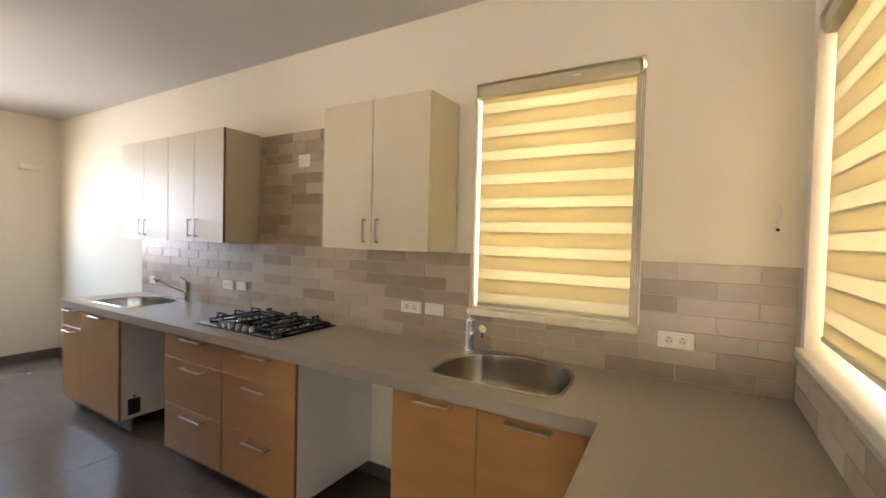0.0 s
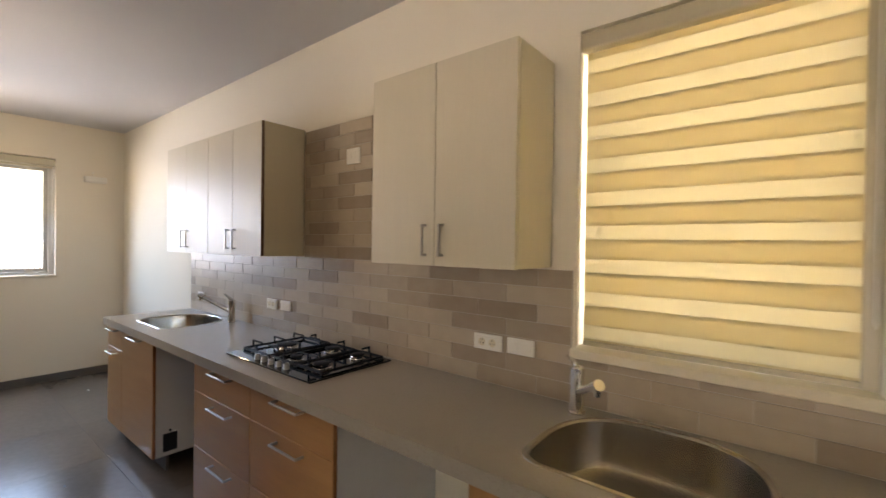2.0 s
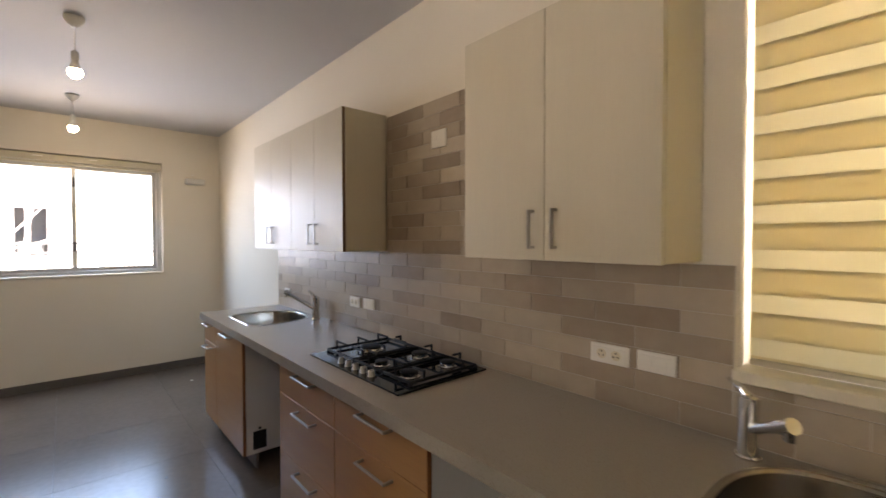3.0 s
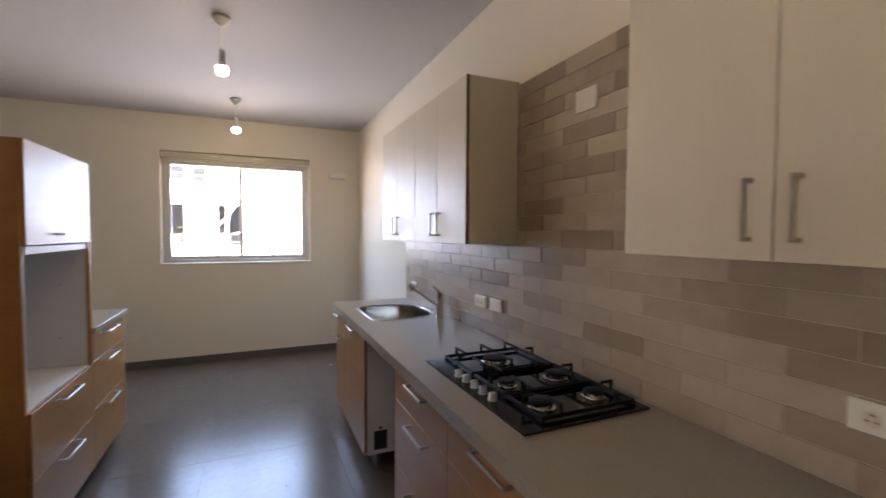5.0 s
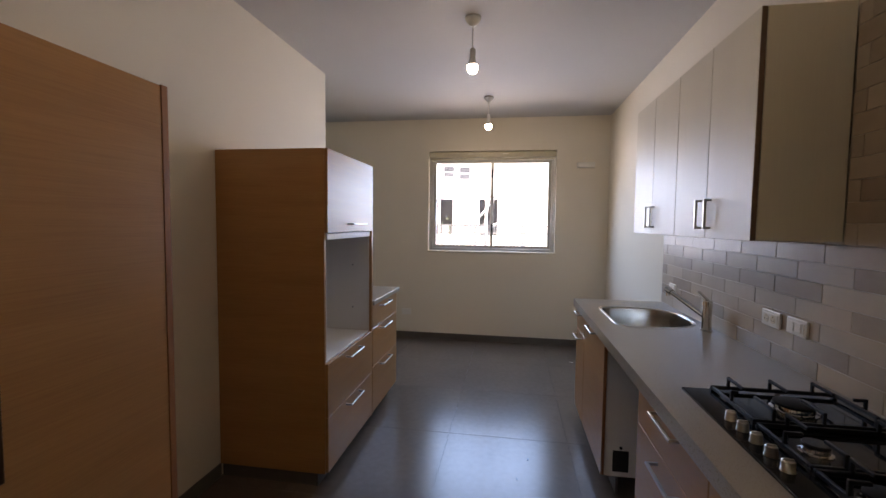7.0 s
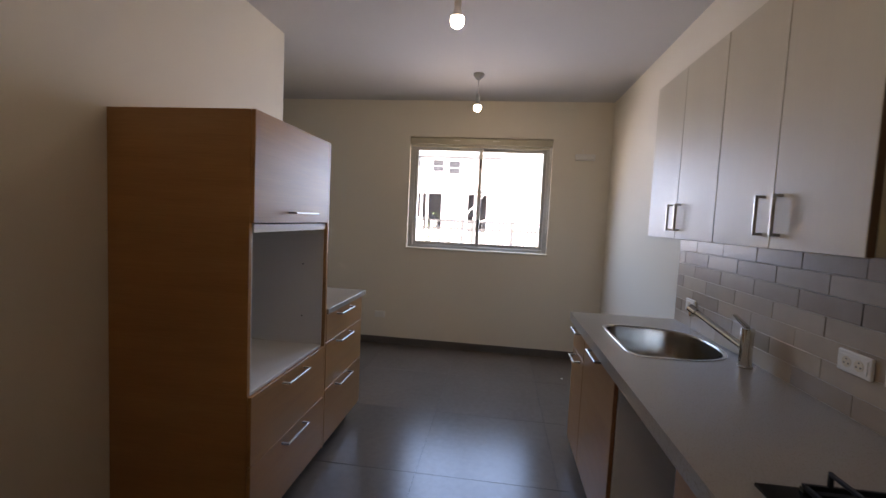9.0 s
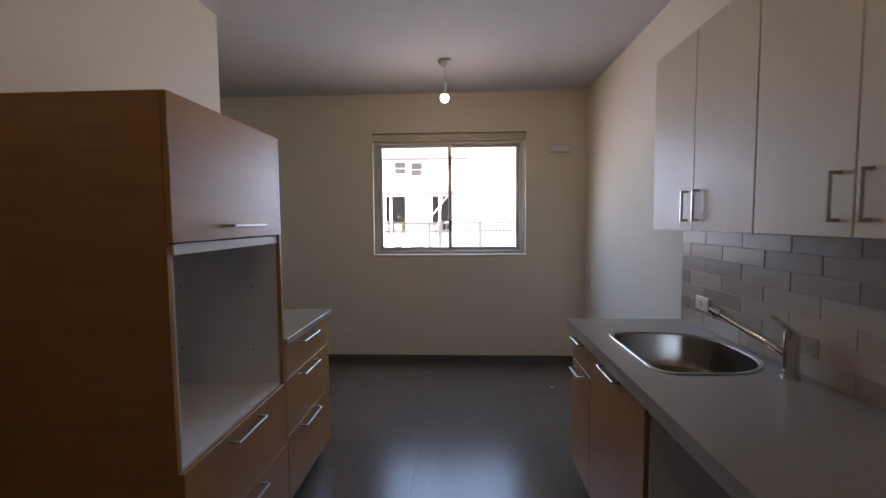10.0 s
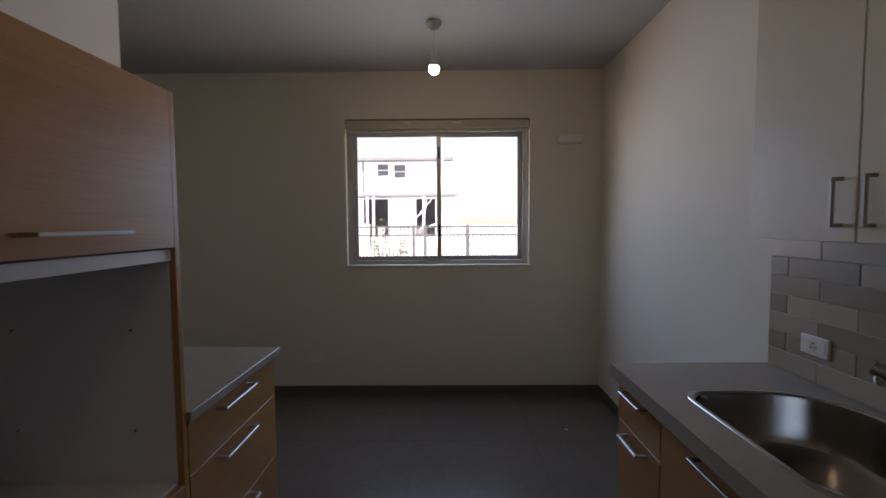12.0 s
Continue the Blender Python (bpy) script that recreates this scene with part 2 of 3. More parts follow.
# ---- windows ----
def sliding_window():
    """The far window: outer frame, two sashes that overlap in the middle, sill and glass."""
    w = thing("window_1", (FAR, 0.745, 1.12), "aluminium sliding window with two bright panes", "window", kind="structure")
    x0, x1 = FAR - 0.13, FAR - 0.06
    y0, y1, z0, z1 = -0.025, 1.515, 1.12, 2.34
    fr = bmesh.new()
    for a in ((y0, y0 + 0.05, z0, z1), (y1 - 0.05, y1, z0, z1), (y0 + 0.05, y1 - 0.05, z0, z0 + 0.035), (y0 + 0.05, y1 - 0.05, z1 - 0.10, z1)):
        slab(x0, x1, *a, 0.003, bm=fr)
    part("window_frame", fr, ALU, w)
    for a, b, d in ((y0 + 0.05, 0.775, 0.028), (0.735, y1 - 0.05, 0.0)):
        sash = bmesh.new()
        c, e, s = z0 + 0.035, z1 - 0.10, 0.036
        for q in ((a, a + s, c, e), (b - s, b, c, e), (a + s, b - s, c, c + s), (a + s, b - s, e - s, e)):
            slab(x0 + 0.008 + d, x0 + 0.034 + d, *q, 0.002, bm=sash)
        so = part("sash", sash, ALU, w)
        pane = part("pane", slab(x0 + 0.019 + d, x0 + 0.023 + d, a + s, b - s, c + s, e - s), GLASS, so)
        pane.visible_shadow = False
    part("latch", slab(x0 + 0.062, x0 + 0.078, 0.748, 0.766, 1.36, 1.46, 0.003), DARK, w)
    part("latch", slab(x0 + 0.062, x0 + 0.078, 0.748, 0.766, 2.02, 2.12, 0.003), DARK, w)
    part("window_sill", slab(FAR - 0.06, FAR + 0.012, y0 - 0.012, y1 + 0.012, z0 - 0.022, z0 - 0.001, 0.003), SILL, w)
    return w


sliding_window()


def plain_window(name, axis, depth, u0, u1, z0, z1, label):
    """Framed pane behind a blind."""
    mid = (u0 + u1) / 2
    w = thing(name, (mid, depth, z0) if axis == "y" else (depth, mid, z0), label, "window", kind="structure")

    def bit(a, b, c, d, e, f):
        return slab(a, b, depth + c, depth + d, e, f) if axis == "y" else slab(depth + c, depth + d, a, b, e, f)

    fr = bmesh.new()
    for q in ((u0, u0 + 0.045, z0, z1), (u1 - 0.045, u1, z0, z1), (u0 + 0.045, u1 - 0.045, z0, z0 + 0.045), (u0 + 0.045, u1 - 0.045, z1 - 0.045, z1)):
        merge(fr, bit(q[0], q[1], 0, 0.04, q[2], q[3]))
    part("window_frame", fr, ALU, w)
    pane = part("pane", bit(u0 + 0.045, u1 - 0.045, 0.018, 0.022, z0 + 0.045, z1 - 0.045), GLASS, w)
    pane.visible_shadow = False


plain_window("window_2", "y", NORTH + 0.15, -0.935, -0.115, 1.115, 2.30, "aluminium framed window behind a closed blind")
plain_window("window_3", "x", EAST + 0.15, 1.15, 2.045, 1.115, 2.30, "aluminium framed window beside the worktop")
solid("window_sill_north", slab(-0.945, -0.108, NORTH - 0.037, NORTH + 0.15, 1.078, 1.113, 0.004), SILL, "cream stone window sill", "window sill")
solid("window_sill_east", slab(EAST - 0.025, EAST + 0.15, 1.14, 2.06, 1.078, 1.113, 0.004), SILL, "cream stone window sill beside the corner", "window sill")


def zebra_blind(axis, depth, into, u0, u1, top, bottom, first, period, label):
    """Day and night roller blind: cassette, opaque and sheer bands, bottom rail, chain. into: +1 or -1, the way out of the room."""
    mid = (u0 + u1) / 2
    t = thing("roller_blind", (mid, depth, bottom) if axis == "y" else (depth, mid, bottom), label, "blind", "zebra blinds")

    def bit(a, b, c, d, e, f, bevel=0.0, seg=1):
        lo, hi = sorted((depth + into * c, depth + into * d))
        return slab(a, b, lo, hi, e, f, bevel, seg) if axis == "y" else slab(lo, hi, a, b, e, f, bevel, seg)

    part("cassette", bit(u0 - 0.025, u1 + 0.02, -0.035, 0.045, top - 0.072, top - 0.003, 0.012, 3), IVORY, t, "ivory cassette")
    part("cassette_clip", bit(mid + 0.10, mid + 0.14, -0.038, -0.034, top - 0.036, top - 0.028, 0.001), PLASTIC, t)
    z, k = top - 0.05, 0
    edges = []
    b = first
    while b > bottom + 0.03:
        edges.append((b, max(b - 0.052, bottom + 0.02)))
        b -= period
    for hi, lo in edges:
        if z - hi > 0.004:
            part("cloth_band", bit(u0, u1, 0.0, 0.0015, hi, z), CLOTH, t, "yellow-cream opaque band")
        part("sheer_band", bit(u0, u1, 0.0004, 0.0012, lo, hi), SHEER, t, "bright sheer band")
        part("cloth_hem", bit(u0, u1, 0.004, 0.0048, hi, hi + 0.007), CLOTH, t, "doubled edge of the cloth")
        part("cloth_hem", bit(u0, u1, 0.004, 0.0048, lo - 0.012, lo), CLOTH, t, "doubled edge of the cloth")
        z = lo
    part("cloth_band", bit(u0, u1, 0.0, 0.0015, bottom + 0.018, z), CLOTH, t, "yellow-cream opaque band")
    part("bottom_rail", bit(u0, u1, -0.006, 0.010, bottom, bottom + 0.019, 0.004, 2), IVORY, t)
    return t


north_blind = zebra_blind("y", NORTH + 0.045, 1, -0.922, -0.152, 2.30, 1.116, 2.202, 0.1259, "closed yellow-cream zebra roller blind in a window")
# Tan strip added to cover the bright gap, standing for the shaded reveal.
part("side_rail", slab(-0.154, -0.116, NORTH + 0.028, NORTH + 0.043, 1.116, 2.245, 0.003), IVORY, north_blind, "tan strip added where the reveal lies in shade")
zebra_blind("x", EAST + 0.045, 1, 1.17, 2.018, 2.30, 1.15, 2.156, 0.1259, "yellow-cream zebra roller blind with bright sheer bands")


def bead_chain(points, at, label):
    cu = bpy.data.curves.new("chain", "CURVE")
    cu.dimensions, cu.bevel_depth, cu.bevel_resolution = "3D", 0.0022, 1
    sp = cu.splines.new("POLY")
    sp.points.add(len(points) - 1)
    for p, q in zip(sp.points, points):
        p.co = (*(Vector(q) - Vector(at)), 1)
    cu.materials.append(PLASTIC)
    ob = new("blind_chain", cu)
    ob.location = at
    return tagged(ob, label, "chain")


bead_chain([(-0.133, NORTH + 0.03, 2.24), (-0.133, NORTH + 0.02, 1.30), (-0.128, NORTH + 0.018, 1.285), (-0.124, NORTH + 0.02, 1.30), (-0.124, NORTH + 0.03, 2.24)], (-0.13, NORTH + 0.02, 1.285), "thin white bead chain hanging beside the blind")

# rolled-up blind over the far window
rolled = thing("roller_blind", (FAR, 0.745, 2.24), "ivory cassette of a rolled-up blind over the window", "blind")
part("cassette", slab(FAR - 0.05, FAR + 0.03, -0.018, 1.508, 2.256, 2.326, 0.012, 3), IVORY, rolled, "ivory cassette")
part("bottom_rail", slab(FAR - 0.02, FAR - 0.002, 0.0, 1.49, 2.232, 2.254, 0.004, 2), IVORY, rolled)
for yy in (0.46, 0.88):
    part("cassette_clip", slab(FAR + 0.029, FAR + 0.033, yy, yy + 0.07, 2.296, 2.304, 0.001), PLASTIC, rolled)
bead_chain([(FAR + 0.0, 1.488, 2.25), (FAR + 0.0, 1.488, 1.36), (FAR, 1.493, 1.345), (FAR, 1.498, 1.36), (FAR, 1.498, 2.25)], (FAR, 1.493, 1.345), "thin white bead chain hanging in the window reveal")


# ---- pendant bulbs ----
def pendant(x, y, z, label):
    t = thing("pendant_light", (x, y, CEILING), label, "lamp", "bare bulbs on the ceiling")
    part("ceiling_rose", lathe([(0.048, 0.0), (0.050, -0.012), (0.040, -0.028), (0.018, -0.05), (0.012, -0.055)], (x, y, CEILING), 24), PLASTIC, t, "white plastic rose", True)
    part("cord", tube((x, y, CEILING - 0.05), (x, y, z + 0.118), 0.003, sides=8), PLASTIC, t)
    part("bulb_holder", lathe([(0.006, 0.125), (0.017, 0.118), (0.019, 0.075), (0.016, 0.07)], (x, y, z), 20), PLASTIC, t, "white bulb holder", True)
    bulb = part("bulb", lathe([(0.015, 0.069), (0.018, 0.05), (0.026, 0.032), (0.033, 0.0185)], (x, y, z), 24), PLASTIC, t, "white plastic bulb base", True)
    part("diffuser", lathe([(0.0325, 0.018), (0.0335, 0.006), (0.0325, -0.006), (0.027, -0.019), (0.016, -0.028), (0.004, -0.031)], (x, y, z), 24), GLOW, bulb, "glowing round dome", True)


pendant(-3.79, 0.738, 2.42, "bare glowing bulb hanging on a short cord")
pendant(-5.49, 0.748, 2.437, "bare glowing bulb hanging on a short cord")
pendant(-1.95, 0.745, 2.50, "bare glowing bulb hanging on a short cord")


# ---- cabinets ----
def bar_handle(parent, x, y, z, length, along, out, mat=NICKEL):
    """Square bar on two posts. out: -1 or +1 along y, away from the front."""
    h, r, stand = length / 2, 0.0045, (0.036 if along == "x" else 0.024) * out
    bm = bmesh.new()
    lo, hi = sorted((y + stand - 0.005 * out, y + stand + 0.005 * out))
    pl, ph = sorted((y, y + stand - 0.005 * out))
    if along == "x":
        slab(x - h, x + h, lo, hi, z - r, z + r, 0.0015, bm=bm)
        for s in (-1, 1):
            slab(x + s * (h - r) - r, x + s * (h - r) + r, pl, ph, z - r, z + r, bm=bm)
    else:
        slab(x - r, x + r, lo, hi, z - h, z + h, 0.0015, bm=bm)
        for s in (-1, 1):
            slab(x - r, x + r, pl, ph, z + s * (h - r) - r, z + s * (h - r) + r, bm=bm)
    return part("handle", bm, mat, parent, "satin metal bar handle")


def carcass(t, x0, x1, front, back, z0, z1, left=WHITE, right=WHITE, plinth=True, top=True, left_top=None, right_top=None):
    """Side, bottom, back and top boards, and a plinth set back under them. front and back are y."""
    s = 1 if back > front else -1
    lo, hi = sorted((front, back))
    part("side_panel", slab(x0, x0 + 0.017, lo, hi, z0, left_top or z1, 0.001), left, t)
    part("side_panel", slab(x1 - 0.017, x1, lo, hi, z0, right_top or z1, 0.001), right, t)
    part("bottom_panel", slab(x0 + 0.017, x1 - 0.017, lo, hi, z0, z0 + 0.017), WHITE, t)
    bl, bh = sorted((back, back - s * 0.008))
    part("back_panel", slab(x0 + 0.017, x1 - 0.017, bl, bh, z0 + 0.017, z1), WHITE, t)
    if top:
        part("top_panel", slab(x0 + 0.017, x1 - 0.017, min(lo, hi) + 0.009, max(lo, hi) - 0.009, z1 - 0.018, z1 - 0.001), WHITE, t)
    if plinth:
        pl, ph = sorted((front + s * 0.06, front + s * 0.075))
        part("plinth", slab(x0 + 0.004, x1 - 0.004, pl, ph, 0.0, z0), PLINTH, t)


BASE_FRONT, BACK = 1.505, 2.098


def base_unit(x0, x1, fronts, label, handle_len=0.20, top=True, left_top=None, right_top=None):
    """A floor cabinet. fronts: (name, x0, x1, z0, z1, handle x or None, handle z)."""
    t = thing("base_cabinet", ((x0 + x1) / 2, BASE_FRONT, 0), label, "cabinet", "base cabinets")
    carcass(t, x0, x1, BASE_FRONT + 0.020, BACK, 0.10, 0.847, top=top, left_top=left_top, right_top=right_top)
    for name, a, b, c, d, hx, hz in fronts:
        f = part(name, slab(a + 0.0015, b - 0.0015, BASE_FRONT, BASE_FRONT + 0.018, c + 0.0015, d - 0.0015, 0.0015), OAK, t)
        bar_handle(f, hx, BASE_FRONT, hz, handle_len, "x", -1)
    return t


ROWS_Z = ((0.69, 0.845, 0.828), (0.392, 0.69, 0.652), (0.10, 0.392, 0.355))
base_unit(-4.40, -4.062, [("drawer_front", -4.40, -4.062, 0.69, 0.845, -4.225, 0.826), ("door", -4.40, -4.062, 0.10, 0.69, -4.235, 0.657)], "narrow oak-laminate cabinet with a drawer and door", 0.16, False, right_top=0.70)
sink_unit = base_unit(-4.06, -3.435, [("door", -4.06, -3.435, 0.10, 0.845, -3.745, 0.826)], "oak-laminate sink cabinet with white side and black vent", 0.20, False, left_top=0.70)
part("vent_grille", slab(-3.4352, -3.431, 1.565, 1.648, 0.128, 0.245, 0.001), DARK, sink_unit, "small black vent in the white side")
part("vent_knob", tube((-3.436, 1.606, 0.262), (-3.428, 1.606, 0.262), 0.008), DARK, sink_unit)
part("edge_strip", slab(-3.436, -3.4335, 1.506, 1.522, 0.104, 0.843), OAK_EDGE, sink_unit)
for a, b, hx in ((-2.812, -2.206, -2.475), (-2.204, -1.597, -1.88)):
    u = base_unit(a, b, [("drawer_front", a, b, z0, z1, hx, hz) for z0, z1, hz in ROWS_Z], "oak-laminate base cabinet with three drawers under the hob")
    if b > -2:
        part("edge_strip", slab(b - 0.001, b + 0.0015, BASE_FRONT + 0.001, BASE_FRONT + 0.017, 0.104, 0.843), OAK_EDGE, u)
base_unit(-0.996, -0.196, [("door", -0.996, -0.596, 0.10, 0.845, -0.785, 0.82), ("door", -0.596, -0.196, 0.10, 0.845, -0.39, 0.82)], "oak-laminate sink cabinet with two doors", 0.165, False)
filler = tagged(to_object("filler_panel", slab(-0.194, -0.13, BASE_FRONT + 0.002, BASE_FRONT + 0.02, 0.10, 0.847, 0.001), OAK), "narrow oak-laminate filler strip in the corner", "panel")
pen = thing("base_cabinet", (0.16, 1.1, 0), "oak-laminate cabinet under the side worktop", "cabinet", "base cabinets")
part("body", slab(-0.125, 0.455, 0.79, 1.50, 0.10, 0.847), WHITE, pen)
part("door", slab(-0.143, -0.126, 0.79, 1.50, 0.103, 0.845, 0.0015), OAK, pen)
part("plinth", slab(-0.07, -0.05, 0.79, 1.50, 0, 0.10), PLINTH, pen)


def sink_outline(cx, grow, count=40):
    """Half-round bowl: straight front with round corners, bowed back."""
    y0, ymid, yb, a, r = 1.602 - grow, 1.78, 2.057 + grow, 0.287 + grow, 0.085
    pts = []
    for k in range(count + 1):
        u = math.pi * k / count
        c, s = math.cos(u), math.sin(u)
        pts.append((cx + a * math.copysign(abs(c) ** (2 / 2.9), c), ymid + (yb - ymid) * abs(s) ** (2 / 2.3)))
    for k in range(1, 9):
        u = math.pi + math.pi / 2 * k / 8
        pts.append((cx - a + r + r * math.cos(u), y0 + r + r * math.sin(u)))
    for k in range(0, 8):
        u = 1.5 * math.pi + math.pi / 2 * k / 8
        pts.append((cx + a - r + r * math.cos(u), y0 + r + r * math.sin(u)))
    return pts


SINKS = (-0.612, -3.832)


def worktop(outline, holes, z0, z1):
    bm = bmesh.new()
    edges = []
    for loop in [outline] + holes:
        vs = [bm.verts.new((x, y, z1)) for x, y in loop]
        edges += [bm.edges.new((vs[k], vs[(k + 1) % len(vs)])) for k in range(len(vs))]
    bmesh.ops.triangle_fill(bm, use_beauty=True, use_dissolve=False, edges=edges)
    got = bmesh.ops.extrude_face_region(bm, geom=bm.faces[:])
    bmesh.ops.translate(bm, verts=[v for v in got["geom"] if isinstance(v, bmesh.types.BMVert)], vec=(0, 0, z0 - z1))
    bmesh.ops.recalc_face_normals(bm, faces=bm.faces[:])
    return bm


top = worktop([(-4.424, 1.479), (-0.155, 1.479), (-0.135, 0.78), (EAST - 0.002, 0.78), (EAST - 0.002, 2.104), (-4.424, 2.104)], [sink_outline(c, -0.004) for c in SINKS], 0.848, 0.90)
tagged(to_object("worktop", top, STONE), "grey-beige quartz worktop with two sink cut-outs", "worktop")


def sink(cx):
    t = thing("sink", (cx, 1.83, 0.90), "stainless steel half-round sink set in the worktop", "sink", "steel sinks")
    rings = [(0.012, 0.9008), (0.010, 0.904), (0.0, 0.9045), (-0.006, 0.898), (-0.010, 0.86), (-0.018, 0.78), (-0.03, 0.752), (-0.055, 0.738), (-0.085, 0.735)]
    bm = bmesh.new()
    loops = [[bm.verts.new((x, y, z)) for x, y in sink_outline(cx, g)] for g, z in rings]
    for a, b in zip(loops, loops[1:]):
        for k in range(len(a)):
            bm.faces.new((a[k], a[(k + 1) % len(a)], b[(k + 1) % len(a)], b[k]))
    bm.faces.new(loops[-1])
    bmesh.ops.recalc_face_normals(bm, faces=bm.faces[:])
    part("bowl", bm, STEEL, t, "", True)
    part("drain", lathe([(0.045, 0.0005), (0.043, 0.004), (0.030, 0.003), (0.028, 0.0015), (0.008, 0.002)], (cx, 1.83, 0.735), 28), CHROME, t, "round chrome drain", True)


for c in SINKS:
    sink(c)


def bent_tube(points, radius, taper=1.0):
    cu = bpy.data.curves.new("tmp", "CURVE")
    cu.dimensions, cu.bevel_depth, cu.bevel_resolution, cu.use_fill_caps = "3D", radius, 4, True
    sp = cu.splines.new("BEZIER")
    sp.bezier_points.add(len(points) - 1)
    for n, (p, q) in enumerate(zip(sp.bezier_points, points)):
        p.co, p.handle_left_type, p.handle_right_type = q, "AUTO", "AUTO"
        p.radius = 1 + (taper - 1) * n / (len(points) - 1)
    ob = bpy.data.objects.new("tmp", cu)
    me = ob.to_mesh()
    bm = bmesh.new()
    bm.from_mesh(me)
    ob.to_mesh_clear()
    bpy.data.objects.remove(ob)
    bpy.data.curves.remove(cu)
    return bm


def tap(base, tip, height, lever, label, head):
    """Single-lever mixer: body, spout up to tip with its outlet head, lever on top."""
    x, y, z = base
    t = thing("tap", base, label, "tap", "chrome taps")
    part("body", lathe([(0.030, 0.0), (0.030, 0.006), (0.025, 0.010), (0.0235, 0.05), (0.0235, height - 0.03), (0.025, height - 0.028), (0.025, height - 0.004), (0.020, height)], base, 28), CHROME, t, "", True)
    s = Vector((x, y, z + height * 0.45))
    e = Vector(tip)
    way = (e - s).normalized()
    part("spout", bent_tube([s, s + way * (e - s).length * 0.5, e], 0.0145, 0.9), CHROME, t, "", True)
    bm = tube(e - way * 0.012, e + way * head, 0.018, 0.019, 20)
    tube(e + way * (head - 0.012), e + way * (head - 0.012) + Vector((0, 0, -0.035)), 0.0135, 0.012, 16, bm)
    part("spray_head", bm, CHROME, t, "", True)
    a = Vector((x, y, z + height))
    bm = slab(-0.011, 0.011, 0.0, 0.085, -0.004, 0.004, 0.003, 2)
    turn = Vector(lever).to_track_quat("Y", "Z").to_matrix().to_4x4()
    bmesh.ops.transform(bm, matrix=Matrix.Translation(a) @ turn, verts=bm.verts[:])
    part("lever", bm, CHROME, t, "", True)


tap((-3.515, 2.035, 0.90), (-3.79, 1.945, 1.070), 0.165, (-0.85, -0.2, 0.42), "tall chrome kitchen mixer with an angled pull-out spout", 0.035)
tap((-0.893, 2.028, 0.90), (-0.805, 1.955, 1.030), 0.165, (-0.3, 0.3, 0.1), "short chrome mixer tap beside the sink", 0.03)


# ---- hob ----
def hob():
    x0, x1, y0, y1 = -2.618, -1.868, 1.586, 2.065
    t = thing("gas_hob", ((x0 + x1) / 2, (y0 + y1) / 2, 0.90), "black glass gas hob with five burners and iron grates", "hob")
    part("glass_plate", slab(x0, x1, y0, y1, 0.9002, 0.9085, 0.002), BLACK_GLASS, t)
    for k in range(5):
        x = -2.372 + k * 0.0645
        kn = part("knob", lathe([(0.0155, 0.0), (0.0155, 0.003), (0.0145, 0.005), (0.0135, 0.023), (0.0115, 0.025)], (x, 1.628, 0.9085), 20), NICKEL, t, "satin metal knob", True)
        part("grip", slab(x - 0.0025, x + 0.0025, 1.617, 1.639, 0.933, 0.9365, 0.001), NICKEL, kn)
    for x, y, r in ((-2.475, 1.85, 0.058), (-2.213, 1.745, 0.032), (-2.213, 1.962, 0.042), (-2.008, 1.745, 0.042), (-2.008, 1.96, 0.036)):
        b = part("burner", lathe([(r + 0.004, 0.0), (r + 0.004, 0.003), (r * 0.9, 0.005), (r * 0.86, 0.016), (r * 0.8, 0.0175)], (x, y, 0.9085), 28), CHROME, t, "steel burner ring", True)
        part("burner_cap", lathe([(r * 0.92, 0.0), (r * 0.92, 0.006), (r * 0.84, 0.008), (0.003, 0.0085)], (x, y, 0.926), 28), IRON, b, "black burner cap", True)
    for a, b, xs, ys in ((-2.605, -2.345, (-2.475,), (1.725, 1.85, 1.975)), (-2.33, -2.112, (-2.213,), (1.745, 1.962)), (-2.105, -1.905, (-2.008,), (1.745, 1.96))):
        bm = bmesh.new()
        c, d, w = 1.672, 2.042, 0.0045
        for q in ((a, a + 2 * w, c, d), (b - 2 * w, b, c, d)):
            slab(*q, 0.914, 0.926, 0.0015, bm=bm)
        for y in (c + w, d - w):
            slab(a + 2 * w, b - 2 * w, y - w, y + w, 0.914, 0.926, 0.0015, bm=bm)
        for x in (a + w, b - w):
            for y in (c + w, d - w):
                slab(x - 0.006, x + 0.006, y - 0.006, y + 0.006, 0.9087, 0.918, bm=bm)
        for y in ys:
            for sx in (-1, 1):
                end = a + w if sx < 0 else b - w
                e0, e1 = sorted((xs[0] + sx * 0.030, end))
                slab(e0, e1, y - w, y + w, 0.948, 0.957, 0.0015, bm=bm)
                slab(end - w, end + w, y - w, y + w, 0.920, 0.9575, 0.0015, bm=bm)
        for sy, y, base in ((1, d - w, ys[-1]), (-1, c + w, ys[0])):
            e0, e1 = sorted((y, base + sy * 0.030))
            slab(xs[0] - w, xs[0] + w, e0, e1, 0.948, 0.957, 0.0015, bm=bm)
            slab(xs[0] - w, xs[0] + w, y - w, y + w, 0.920, 0.9575, 0.0015, bm=bm)
        part("grate", bm, IRON, t, "black cast-iron grate")


hob()

# ---- wall cabinets ----
UP_FRONT = 1.813


